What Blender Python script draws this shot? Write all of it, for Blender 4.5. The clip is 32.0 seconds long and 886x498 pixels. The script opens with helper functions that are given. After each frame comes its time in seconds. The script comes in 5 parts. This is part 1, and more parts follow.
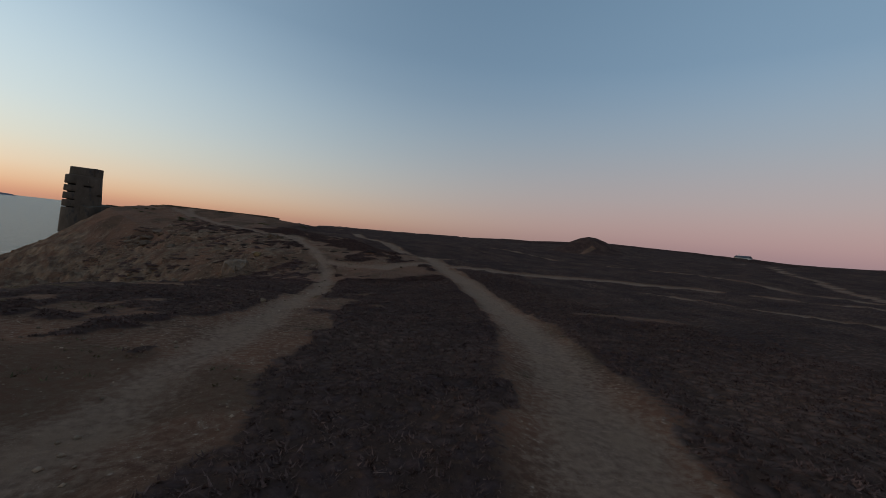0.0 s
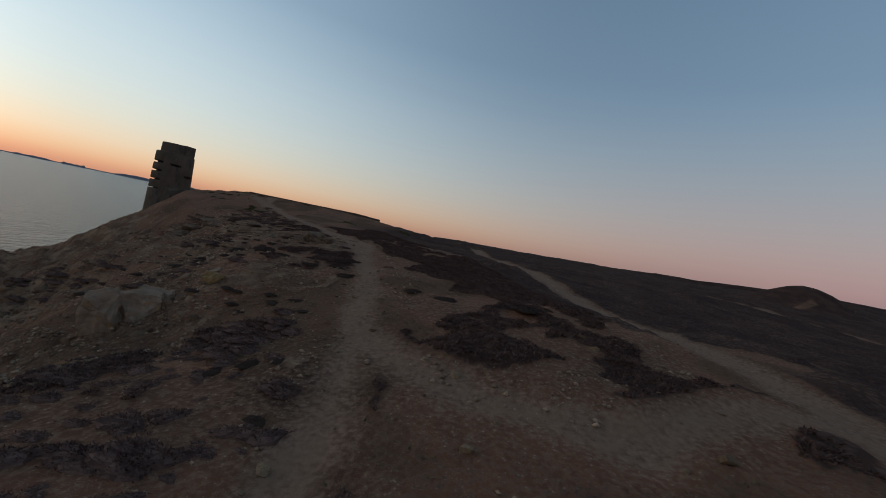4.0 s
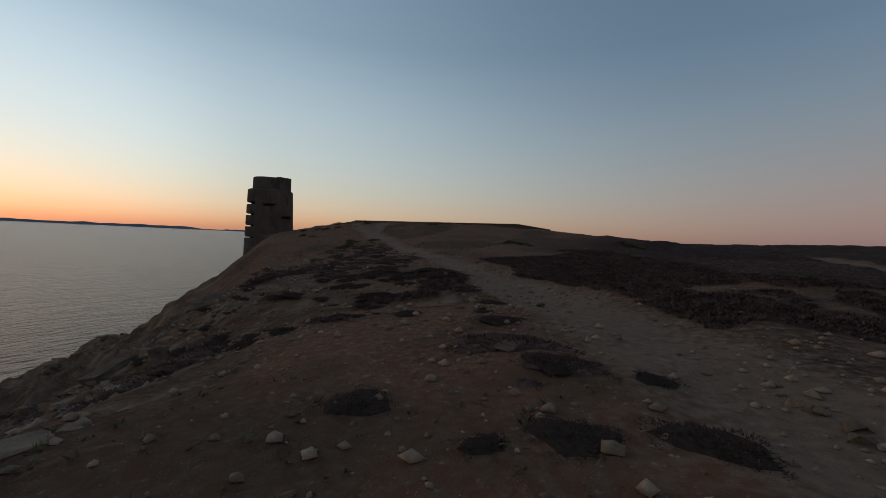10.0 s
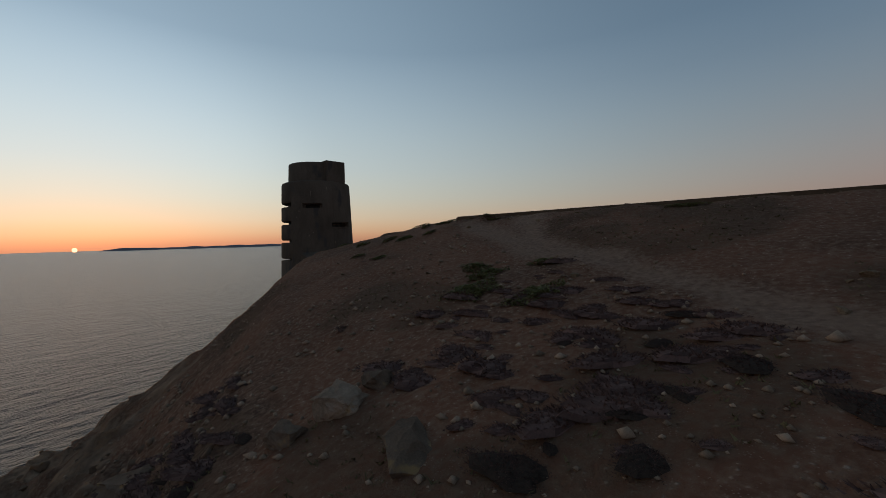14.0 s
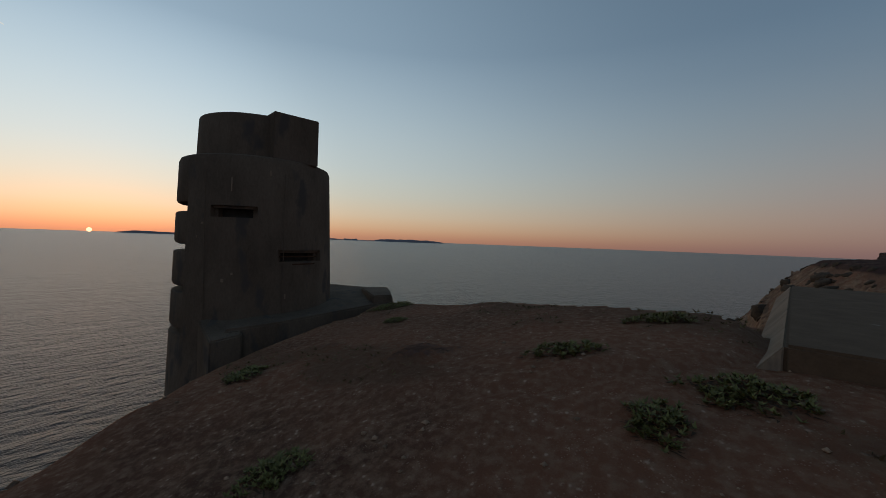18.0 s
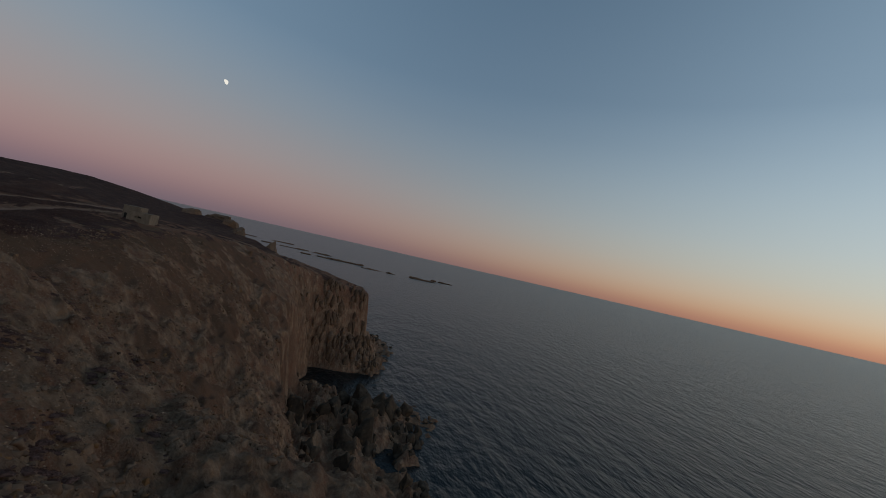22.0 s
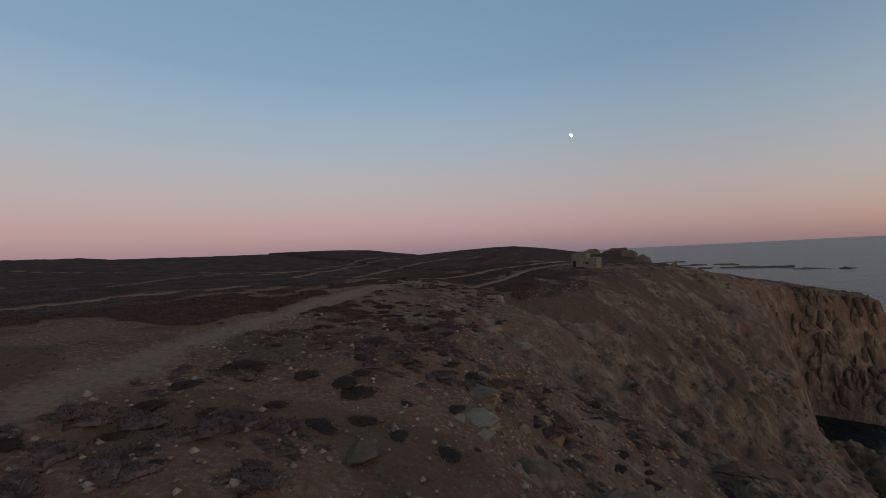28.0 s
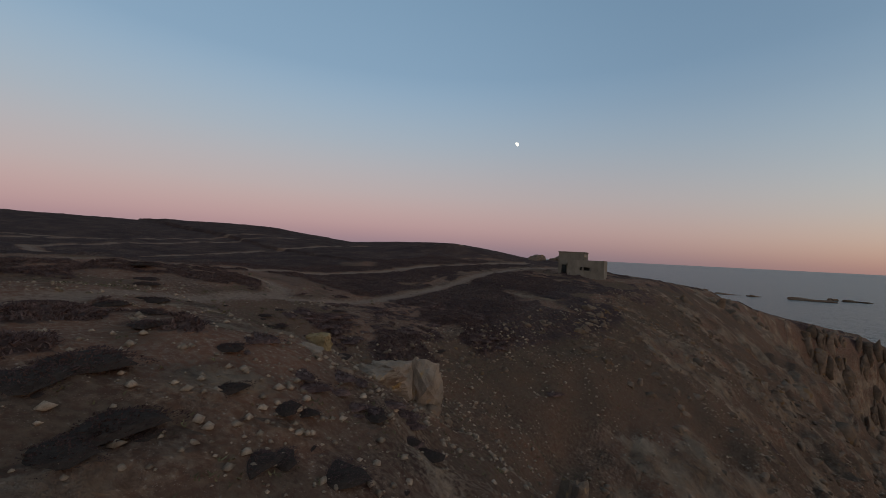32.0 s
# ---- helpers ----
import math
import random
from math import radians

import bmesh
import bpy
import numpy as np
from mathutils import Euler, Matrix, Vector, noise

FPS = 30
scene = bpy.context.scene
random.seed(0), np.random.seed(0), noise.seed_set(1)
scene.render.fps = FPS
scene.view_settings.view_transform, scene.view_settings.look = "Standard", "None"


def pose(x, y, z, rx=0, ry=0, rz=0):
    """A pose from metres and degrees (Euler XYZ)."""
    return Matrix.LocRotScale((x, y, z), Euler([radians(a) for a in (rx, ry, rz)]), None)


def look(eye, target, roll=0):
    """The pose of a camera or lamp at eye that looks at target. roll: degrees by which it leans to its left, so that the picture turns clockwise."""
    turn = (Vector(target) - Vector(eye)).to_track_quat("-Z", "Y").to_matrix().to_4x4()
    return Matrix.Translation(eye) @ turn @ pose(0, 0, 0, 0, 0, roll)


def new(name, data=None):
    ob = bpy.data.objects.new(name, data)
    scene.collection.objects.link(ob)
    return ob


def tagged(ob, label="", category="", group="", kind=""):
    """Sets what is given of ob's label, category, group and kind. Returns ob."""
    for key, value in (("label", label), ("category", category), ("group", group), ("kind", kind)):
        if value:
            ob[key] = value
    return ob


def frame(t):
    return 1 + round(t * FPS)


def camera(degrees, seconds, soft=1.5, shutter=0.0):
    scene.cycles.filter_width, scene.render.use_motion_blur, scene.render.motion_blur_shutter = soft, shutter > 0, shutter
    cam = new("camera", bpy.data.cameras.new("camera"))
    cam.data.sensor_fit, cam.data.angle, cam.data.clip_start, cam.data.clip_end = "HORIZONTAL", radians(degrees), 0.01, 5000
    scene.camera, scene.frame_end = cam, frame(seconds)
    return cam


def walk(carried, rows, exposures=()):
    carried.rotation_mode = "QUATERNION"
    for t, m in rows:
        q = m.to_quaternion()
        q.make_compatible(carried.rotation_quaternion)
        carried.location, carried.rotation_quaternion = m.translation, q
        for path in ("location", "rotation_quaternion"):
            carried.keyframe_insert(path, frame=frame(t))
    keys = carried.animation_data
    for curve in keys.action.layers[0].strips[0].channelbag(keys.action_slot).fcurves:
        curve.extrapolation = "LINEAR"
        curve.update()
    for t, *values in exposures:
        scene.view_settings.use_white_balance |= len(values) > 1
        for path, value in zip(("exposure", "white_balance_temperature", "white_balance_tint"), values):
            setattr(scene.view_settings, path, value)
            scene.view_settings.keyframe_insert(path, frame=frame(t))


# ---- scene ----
cam = camera(96.9, 32.0, soft=0.8)
PATH = [
    (0, -0.01, 0.01, 68.00, 88.85, -6.48, -9.61),
    (0.5, 0.27, 5.14, 67.95, 88.80, -6.55, -8.55),
    (1, 0.69, 10.81, 67.91, 88.74, -6.30, -6.73),
    (1.5, 0.75, 16.91, 67.78, 88.57, -6.05, -5.30),
    (2, 0.72, 23.39, 67.58, 88.32, -6.93, -2.68),
    (2.5, 0.46, 29.95, 67.48, 88.37, -7.21, -0.49),
    (4.5, -4.97, 54.07, 67.39, 88.81, -10.91, 10.36),
    (5, -7.45, 59.97, 67.34, 88.84, -2.65, 10.26),
    (5.5, -9.65, 64.99, 67.46, 88.69, 5.74, 10.94),
    (6, -11.35, 68.57, 67.36, 88.87, 2.85, 11.27),
    (6.5, -12.56, 71.01, 67.39, 88.50, 0.68, 12.86),
    (7, -13.62, 73.28, 67.29, 88.63, -2.54, 15.72),
    (7.5, -14.82, 75.53, 67.27, 88.62, -2.44, 17.54),
    (8, -16.20, 77.89, 67.28, 88.65, -1.16, 18.13),
    (8.5, -17.74, 80.57, 67.23, 88.62, -0.43, 19.12),
    (9, -19.37, 83.32, 67.29, 88.26, -0.55, 21.00),
    (9.5, -21.11, 86.30, 67.08, 88.62, -2.56, 23.15),
    (10, -23.02, 89.26, 67.05, 88.54, -2.82, 26.77),
    (10.5, -25.39, 92.28, 67.23, 88.40, -1.69, 27.96),
    (11, -27.89, 95.50, 67.30, 88.24, -2.96, 31.51),
    (11.5, -31.02, 98.91, 67.16, 88.55, -0.09, 31.63),
    (12, -34.30, 102.33, 66.99, 88.58, -0.04, 33.05),
    (12.5, -37.81, 105.58, 67.20, 88.51, -0.01, 34.67),
    (13, -41.80, 109.08, 67.36, 88.35, 0.84, 35.55),
    (13.5, -45.20, 112.51, 67.62, 88.39, 0.86, 36.49),
    (14, -49.25, 116.28, 67.62, 88.57, 1.55, 37.01),
    (14.5, -53.31, 119.91, 68.08, 88.82, 1.10, 37.09),
    (16.5, -65.68, 132.13, 70.02, 88.84, -2.19, 37.62),
    (17, -67.32, 133.86, 70.73, 88.79, -1.85, 37.69),
    (17.5, -69.13, 135.61, 71.28, 88.36, -0.76, 37.57),
    (18, -71.19, 137.67, 71.35, 88.83, -2.09, 38.41),
    (18.5, -73.26, 139.68, 71.71, 88.98, -1.39, 39.04),
    (19, -75.49, 141.82, 71.96, 88.93, -1.61, 41.04),
    (19.5, -78.16, 144.07, 72.37, 88.61, -8.73, 53.65),
    (20, -81.45, 145.55, 72.36, 89.14, -18.70, 74.91),
    (20.5, -82.99, 146.17, 72.28, 89.66, -19.63, 99.43),
    (21, -85.04, 145.27, 73.07, 90.52, -17.15, 126.95),
    (21.5, -86.01, 144.42, 72.72, 91.55, -14.40, 153.66),
    (22, -86.76, 142.73, 72.27, 91.72, -12.82, 169.75),
    (22.5, -86.58, 141.00, 72.40, 91.96, -17.64, 198.91),
    (23, -85.24, 139.26, 72.05, 92.13, -17.51, 223.51),
    (23.5, -83.43, 138.46, 71.91, 91.79, -18.28, 239.64),
    (24, -81.40, 137.93, 71.63, 91.62, -14.44, 246.79),
    (24.5, -79.03, 137.48, 71.12, 89.58, -8.56, 247.36),
    (26.5, -70.82, 135.21, 69.50, 90.72, 4.20, 235.53),
    (27, -68.84, 133.83, 69.40, 91.27, 4.21, 229.34),
    (27.5, -66.28, 131.45, 69.38, 91.17, 4.57, 223.34),
    (28, -63.55, 128.29, 69.10, 91.01, 3.00, 221.44),
    (28.5, -59.79, 124.24, 69.02, 90.70, 2.47, 219.21),
    (29, -56.42, 119.51, 68.66, 90.81, 1.32, 217.27),
    (29.5, -53.07, 114.58, 68.41, 90.97, -0.89, 217.11),
    (30, -49.31, 108.68, 68.14, 90.93, -1.37, 216.97),
    (30.5, -45.28, 102.39, 67.94, 90.92, -0.84, 215.33),
    (31, -40.98, 95.38, 67.68, 90.62, -0.63, 213.73),
    (31.5, -37.02, 88.96, 67.18, 90.44, -1.28, 212.13),
    (32, -33.08, 82.17, 66.52, 90.45, -2.71, 212.34),
]
walk(cam, [(t, pose(x, y, z, rx, ry, rz)) for t, x, y, z, rx, ry, rz in PATH], exposures=[(0.0, -0.05), (3.5, -0.1), (6.0, -0.2), (9.0, -0.4), (12.0, -0.55), (19.5, -0.62), (20.2, -0.74), (21.2, -0.70), (22.0, -0.44), (23.0, -0.1), (25.0, 0.05), (32.0, 0.1)])

# ---- light: the sun on the horizon, a dusk sky ----
SUN_BEARING = 80.0


def toward(bearing, elevation=0.0):
    a, e = radians(bearing), radians(elevation)
    return Vector((-math.sin(a) * math.cos(e), math.cos(a) * math.cos(e), math.sin(e)))


def srgb(r, g, b):
    return tuple(((c / 255 + 0.055) / 1.055) ** 2.4 if c > 10 else c / 255 / 12.92 for c in (r, g, b)) + (1.0,)


def make_world():
    world = bpy.data.worlds.new("dusk_sky")
    scene.world = world
    world.use_nodes = True
    nt = world.node_tree
    nt.nodes.clear()
    N = nt.nodes.new
    L = nt.links.new
    out, bg = N("ShaderNodeOutputWorld"), N("ShaderNodeBackground")
    coord, norm, sep = N("ShaderNodeTexCoord"), N("ShaderNodeVectorMath"), N("ShaderNodeSeparateXYZ")
    norm.operation = "NORMALIZE"
    L(coord.outputs["Generated"], norm.inputs[0])
    L(norm.outputs[0], sep.inputs[0])
    # elevation in degrees / 90
    asin = N("ShaderNodeMath")
    asin.operation = "ARCSINE"
    L(sep.outputs["Z"], asin.inputs[0])
    elev = N("ShaderNodeMapRange")
    elev.inputs["From Min"].default_value, elev.inputs["From Max"].default_value = radians(-5), radians(60)
    L(asin.outputs[0], elev.inputs["Value"])
    # cosine of the bearing away from the sun
    flat, flat_n, dot = N("ShaderNodeVectorMath"), N("ShaderNodeVectorMath"), N("ShaderNodeVectorMath")
    flat.operation, flat_n.operation, dot.operation = "MULTIPLY", "NORMALIZE", "DOT_PRODUCT"
    flat.inputs[1].default_value = (1, 1, 0)
    L(norm.outputs[0], flat.inputs[0])
    L(flat.outputs[0], flat_n.inputs[0])
    L(flat_n.outputs[0], dot.inputs[0])
    dot.inputs[1].default_value = toward(SUN_BEARING)

    def ramp(stops):
        r = N("ShaderNodeValToRGB")
        els = r.color_ramp.elements
        while len(els) > 1:
            els.remove(els[-1])
        for k, (deg, col) in enumerate(stops):
            e = els[0] if k == 0 else els.new(0.5)
            e.position = (deg + 5) / 65
            e.color = srgb(*col)
        r.color_ramp.interpolation = "B_SPLINE"
        L(elev.outputs[0], r.inputs[0])
        return r
    sun_side = ramp(SKY_SUN)
    side = ramp(SKY_SIDE)
    anti = ramp(SKY_ANTI)

    def ease(a, b):
        m = N("ShaderNodeMapRange")
        m.interpolation_type = "SMOOTHSTEP"
        m.inputs["From Min"].default_value, m.inputs["From Max"].default_value = a, b
        L(dot.outputs["Value"], m.inputs["Value"])
        return m
    m1, m2 = N("ShaderNodeMix"), N("ShaderNodeMix")
    m1.data_type = m2.data_type = "RGBA"
    L(ease(-1.0, 0.75).outputs[0], m1.inputs["Factor"])
    L(anti.outputs[0], m1.inputs["A"])
    L(side.outputs[0], m1.inputs["B"])
    near_side, near_pow = N("ShaderNodeMapRange"), N("ShaderNodeMath")
    near_side.inputs["From Min"].default_value, near_side.inputs["From Max"].default_value = -0.6, 1.0
    near_pow.operation, near_pow.inputs[1].default_value = "POWER", 2.25
    L(dot.outputs["Value"], near_side.inputs["Value"])
    L(near_side.outputs[0], near_pow.inputs[0])
    L(near_pow.outputs[0], m2.inputs["Factor"])
    L(m1.outputs["Result"], m2.inputs["A"])
    L(sun_side.outputs[0], m2.inputs["B"])
    sky = N("ShaderNodeTexSky")
    sky.sky_type = "NISHITA"
    sky.sun_disc = False
    sky.sun_elevation, sky.sun_rotation = radians(0.6), radians(-SUN_BEARING)
    soft = N("ShaderNodeVectorMath")
    soft.operation = "SCALE"
    soft.inputs["Scale"].default_value = 0.03
    L(sky.outputs[0], soft.inputs[0])
    add = N("ShaderNodeVectorMath")
    L(soft.outputs[0], add.inputs[0])
    L(m2.outputs["Result"], add.inputs[1])
    # the bright aureole round the sun
    near_sun, glow_range, aureole = N("ShaderNodeVectorMath"), N("ShaderNodeMapRange"), N("ShaderNodeVectorMath")
    near_sun.operation, aureole.operation = "DOT_PRODUCT", "SCALE"
    near_sun.inputs[1].default_value = toward(SUN_BEARING, 4.0)
    L(norm.outputs[0], near_sun.inputs[0])
    glow_range.interpolation_type = "SMOOTHERSTEP"
    glow_range.inputs["From Min"].default_value, glow_range.inputs["From Max"].default_value = 0.86, 1.0
    glow_range.inputs["To Min"].default_value, glow_range.inputs["To Max"].default_value = 1.0, 1.16
    L(near_sun.outputs["Value"], glow_range.inputs["Value"])
    L(add.outputs[0], aureole.inputs[0])
    L(glow_range.outputs[0], aureole.inputs["Scale"])
    L(aureole.outputs[0], bg.inputs["Color"])
    bg.inputs["Strength"].default_value = 1.0
    L(bg.outputs[0], out.inputs["Surface"])


# colours of the sky by height above the horizon, in degrees: over the sun, at right angles to it, and over the dusk shadow opposite
SKY_SUN = [(-5, (150, 112, 108)), (-1.2, (192, 128, 112)), (0.3, (236, 170, 132)), (1.5, (248, 206, 164)), (3.2, (252, 231, 200)), (6, (239, 242, 227)), (10, (229, 244, 245)), (17, (210, 233, 245)), (25, (172, 201, 224)), (36, (121, 156, 187)), (50, (91, 129, 161)), (60, (78, 114, 145))]
SKY_SIDE = [(-5, (112, 98, 100)), (-0.5, (136, 108, 104)), (2, (164, 134, 120)), (6, (152, 148, 145)), (12, (122, 140, 153)), (20, (83, 111, 140)), (32, (58, 89, 118)), (48, (48, 78, 105)), (60, (44, 71, 97))]
SKY_ANTI = [(-5, (110, 104, 118)), (0, (124, 112, 126)), (3.5, (176, 142, 146)), (8, (176, 160, 160)), (15, (156, 168, 178)), (24, (128, 160, 188)), (36, (104, 138, 164)), (50, (84, 116, 142)), (60, (76, 106, 132))]
make_world()
sun_data = bpy.data.lights.new("sun", "SUN")
sun_data.energy, sun_data.angle, sun_data.color = 0.15, radians(60.0), (1.0, 0.55, 0.30)
sun_lamp = new("sun", sun_data)
sun_lamp.matrix_world = look(toward(SUN_BEARING, 2.5) * 900, (0, 0, 0))

# ---- materials ----


def shade(name, dark, light, rough=0.85, scale=4.0, bump=0.25, bump_dist=0.03, fine=40.0, spots=None, metal=0.0, per_object=0.0, stretch=None):
    """A mottled surface: two colours mixed by coarse and fine noise, with relief; spots: (colour, scale, threshold)."""
    m = bpy.data.materials.new(name)
    m.use_nodes = True
    nt = m.node_tree
    N, L = nt.nodes.new, nt.links.new
    bsdf = nt.nodes["Principled BSDF"]
    coord = N("ShaderNodeTexCoord")
    where = coord.outputs["Object"]
    if stretch:
        mp = N("ShaderNodeMapping")
        mp.inputs["Scale"].default_value = stretch
        L(where, mp.inputs["Vector"])
        where = mp.outputs[0]
    a, b = N("ShaderNodeTexNoise"), N("ShaderNodeTexNoise")
    a.inputs["Scale"].default_value, a.inputs["Detail"].default_value, a.inputs["Roughness"].default_value = scale, 6, 0.6
    b.inputs["Scale"].default_value, b.inputs["Detail"].default_value, b.inputs["Roughness"].default_value = fine, 4, 0.65
    L(where, a.inputs["Vector"])
    L(where, b.inputs["Vector"])
    mixn = N("ShaderNodeMath")
    mixn.operation = "MULTIPLY_ADD"
    L(b.outputs[0], mixn.inputs[0])
    mixn.inputs[1].default_value = 0.45
    L(a.outputs[0], mixn.inputs[2])
    rng = N("ShaderNodeMapRange")
    rng.inputs["From Min"].default_value, rng.inputs["From Max"].default_value = 0.45, 1.0
    L(mixn.outputs[0], rng.inputs["Value"])
    col = N("ShaderNodeMix")
    col.data_type = "RGBA"
    col.inputs["A"].default_value, col.inputs["B"].default_value = (*dark, 1), (*light, 1)
    L(rng.outputs[0], col.inputs["Factor"])
    result = col.outputs["Result"]
    if spots:
        c = N("ShaderNodeTexNoise")
        c.inputs["Scale"].default_value, c.inputs["Detail"].default_value = spots[1], 5
        L(where, c.inputs["Vector"])
        r2 = N("ShaderNodeMapRange")
        r2.inputs["From Min"].default_value, r2.inputs["From Max"].default_value = spots[2], spots[2] + 0.08
        L(c.outputs[0], r2.inputs["Value"])
        m2 = N("ShaderNodeMix")
        m2.data_type = "RGBA"
        m2.inputs["B"].default_value = (*spots[0], 1)
        L(r2.outputs[0], m2.inputs["Factor"])
        L(result, m2.inputs["A"])
        result = m2.outputs["Result"]
    if per_object:
        info, hsv, mr = N("ShaderNodeObjectInfo"), N("ShaderNodeHueSaturation"), N("ShaderNodeMapRange")
        mr.inputs["To Min"].default_value, mr.inputs["To Max"].default_value = 1 - per_object, 1 + per_object
        L(info.outputs["Random"], mr.inputs["Value"])
        L(mr.outputs[0], hsv.inputs["Value"])
        L(result, hsv.inputs["Color"])
        result = hsv.outputs[0]
    L(result, bsdf.inputs["Base Color"])
    bsdf.inputs["Roughness"].default_value, bsdf.inputs["Metallic"].default_value = rough, metal
    bsdf.inputs["Specular IOR Level"].default_value = 0.25 if rough < 0.8 else 0.06
    bp = N("ShaderNodeBump")
    bp.inputs["Strength"].default_value, bp.inputs["Distance"].default_value = bump, bump_dist
    L(mixn.outputs[0], bp.inputs["Height"])
    L(bp.outputs[0], bsdf.inputs["Normal"])
    return m


def island_tint(m, amount):
    """Vary a joined material from piece to piece."""
    nt = m.node_tree
    bsdf = nt.nodes["Principled BSDF"]
    source = bsdf.inputs["Base Color"].links[0].from_socket
    geo, hsv, mr = nt.nodes.new("ShaderNodeNewGeometry"), nt.nodes.new("ShaderNodeHueSaturation"), nt.nodes.new("ShaderNodeMapRange")
    mr.inputs["To Min"].default_value, mr.inputs["To Max"].default_value = 1 - amount, 1 + amount
    nt.links.new(geo.outputs["Random Per Island"], mr.inputs["Value"])
    nt.links.new(mr.outputs[0], hsv.inputs["Value"])
    nt.links.new(source, hsv.inputs["Color"])
    nt.links.new(hsv.outputs[0], bsdf.inputs["Base Color"])
    return m


def ground_material():
    """Trodden soil, stony bare ground, dark heath and cliff rock, mixed by the plan's masks."""
    m = bpy.data.materials.new("headland_ground")
    m.use_nodes = True
    nt = m.node_tree
    N, L = nt.nodes.new, nt.links.new
    bsdf = nt.nodes["Principled BSDF"]
    coord = N("ShaderNodeTexCoord")
    P = coord.outputs["Object"]

    def noise(scale, detail=5, rough=0.6):
        n = N("ShaderNodeTexNoise")
        n.inputs["Scale"].default_value, n.inputs["Detail"].default_value, n.inputs["Roughness"].default_value = scale, detail, rough
        L(P, n.inputs["Vector"])
        return n.outputs[0]

    def rng(v, a, b, lo=0.0, hi=1.0):
        r = N("ShaderNodeMapRange")
        r.inputs["From Min"].default_value, r.inputs["From Max"].default_value = a, b
        r.inputs["To Min"].default_value, r.inputs["To Max"].default_value = lo, hi
        L(v, r.inputs["Value"])
        return r.outputs[0]

    def mix(f, a, b):
        x = N("ShaderNodeMix")
        x.data_type = "RGBA"
        for socket, v in ((x.inputs["Factor"], f), (x.inputs["A"], a), (x.inputs["B"], b)):
            if isinstance(v, tuple):
                socket.default_value = (*v, 1)
            else:
                L(v, socket)
        return x.outputs["Result"]

    def math2(op, a, b):
        x = N("ShaderNodeMath")
        x.operation = op
        for s, v in zip(x.inputs, (a, b)):
            if isinstance(v, (int, float)):
                s.default_value = v
            else:
                L(v, s)
        return x.outputs[0]

    def mask(name):
        a = N("ShaderNodeAttribute")
        a.attribute_name = name
        return a.outputs["Fac"]
    coarse, mid, fine, grit = noise(0.16, 6), noise(0.9, 6), noise(5.0, 5), noise(26.0, 4, 0.7)
    pebble = N("ShaderNodeTexVoronoi")
    pebble.inputs["Scale"].default_value = 7.0
    L(P, pebble.inputs["Vector"])
    peb = rng(pebble.outputs["Distance"], 0.12, 0.32, 1.0, 0.0)
    peb_on = rng(fine, 0.52, 0.62)
    soil = mix(rng(mid, 0.35, 0.7), SOIL_DARK, SOIL)
    soil = mix(rng(coarse, 0.32, 0.58), soil, SOIL_RED)
    soil = mix(rng(fine, 0.42, 0.74), soil, SOIL_PALE)
    soil = mix(math2("MULTIPLY", peb, peb_on), soil, STONE)
    chips = N("ShaderNodeTexVoronoi")
    chips.inputs["Scale"].default_value = 19.0
    L(P, chips.inputs["Vector"])
    chip = math2("MULTIPLY", rng(chips.outputs["Distance"], 0.10, 0.30, 1.0, 0.0), rng(noise(2.2, 4), 0.46, 0.6))
    soil = mix(math2("MULTIPLY", chip, 0.55), soil, STONE)
    trod = mix(rng(fine, 0.35, 0.7), PATH_DARK, PATH_PALE)
    trod = mix(rng(mid, 0.4, 0.75), trod, SOIL_PALE)
    trod = mix(math2("MULTIPLY", chip, 0.5), trod, STONE)
    heath = mix(rng(fine, 0.35, 0.7), HEATH_DARK, HEATH)
    heath = mix(rng(coarse, 0.42, 0.66), heath, HEATH_BROWN)
    tuft = N("ShaderNodeTexVoronoi")
    tuft.inputs["Scale"].default_value = 2.6
    L(P, tuft.inputs["Vector"])
    clump = rng(tuft.outputs["Distance"], 0.1, 0.6, 1.0, 0.0)
    heath = mix(math2("MULTIPLY", rng(clump, 0.0, 0.5, 1.0, 0.0), 0.75), heath, SOIL_DARK)
    stretch = N("ShaderNodeMapping")
    stretch.inputs["Scale"].default_value = (1.0, 1.0, 0.32)
    L(P, stretch.inputs["Vector"])
    crag = N("ShaderNodeTexNoise")
    crag.inputs["Scale"].default_value, crag.inputs["Detail"].default_value, crag.inputs["Roughness"].default_value = 0.55, 8, 0.68
    L(stretch.outputs[0], crag.inputs["Vector"])
    rock = mix(rng(crag.outputs[0], 0.36, 0.66), ROCK_DARK, ROCK)
    rock = mix(rng(mid, 0.5, 0.75), rock, ROCK_OCHRE)
    rock = mix(rng(noise(0.3, 5), 0.47, 0.6, 0.0, 0.85), rock, soil)
    turf = mix(rng(fine, 0.3, 0.7), TURF_DARK, TURF)
    edge = math2("MULTIPLY", math2("SUBTRACT", fine, 0.5), 0.9)
    col = mix(rng(math2("ADD", mask("turf"), edge), 0.1, 1.0), soil, turf)
    col = mix(rng(math2("ADD", mask("rock"), edge), 0.35, 0.65), col, rock)
    col = mix(rng(math2("ADD", mask("heath"), edge), 0.36, 0.58), col, heath)
    col = mix(rng(math2("ADD", mask("path"), edge), 0.2, 0.85), col, trod)
    L(col, bsdf.inputs["Base Color"])
    bsdf.inputs["Roughness"].default_value = 0.92
    bsdf.inputs["Specular IOR Level"].default_value = 0.03
    h = math2("ADD", math2("MULTIPLY", fine, 0.12), math2("MULTIPLY", grit, 0.055))
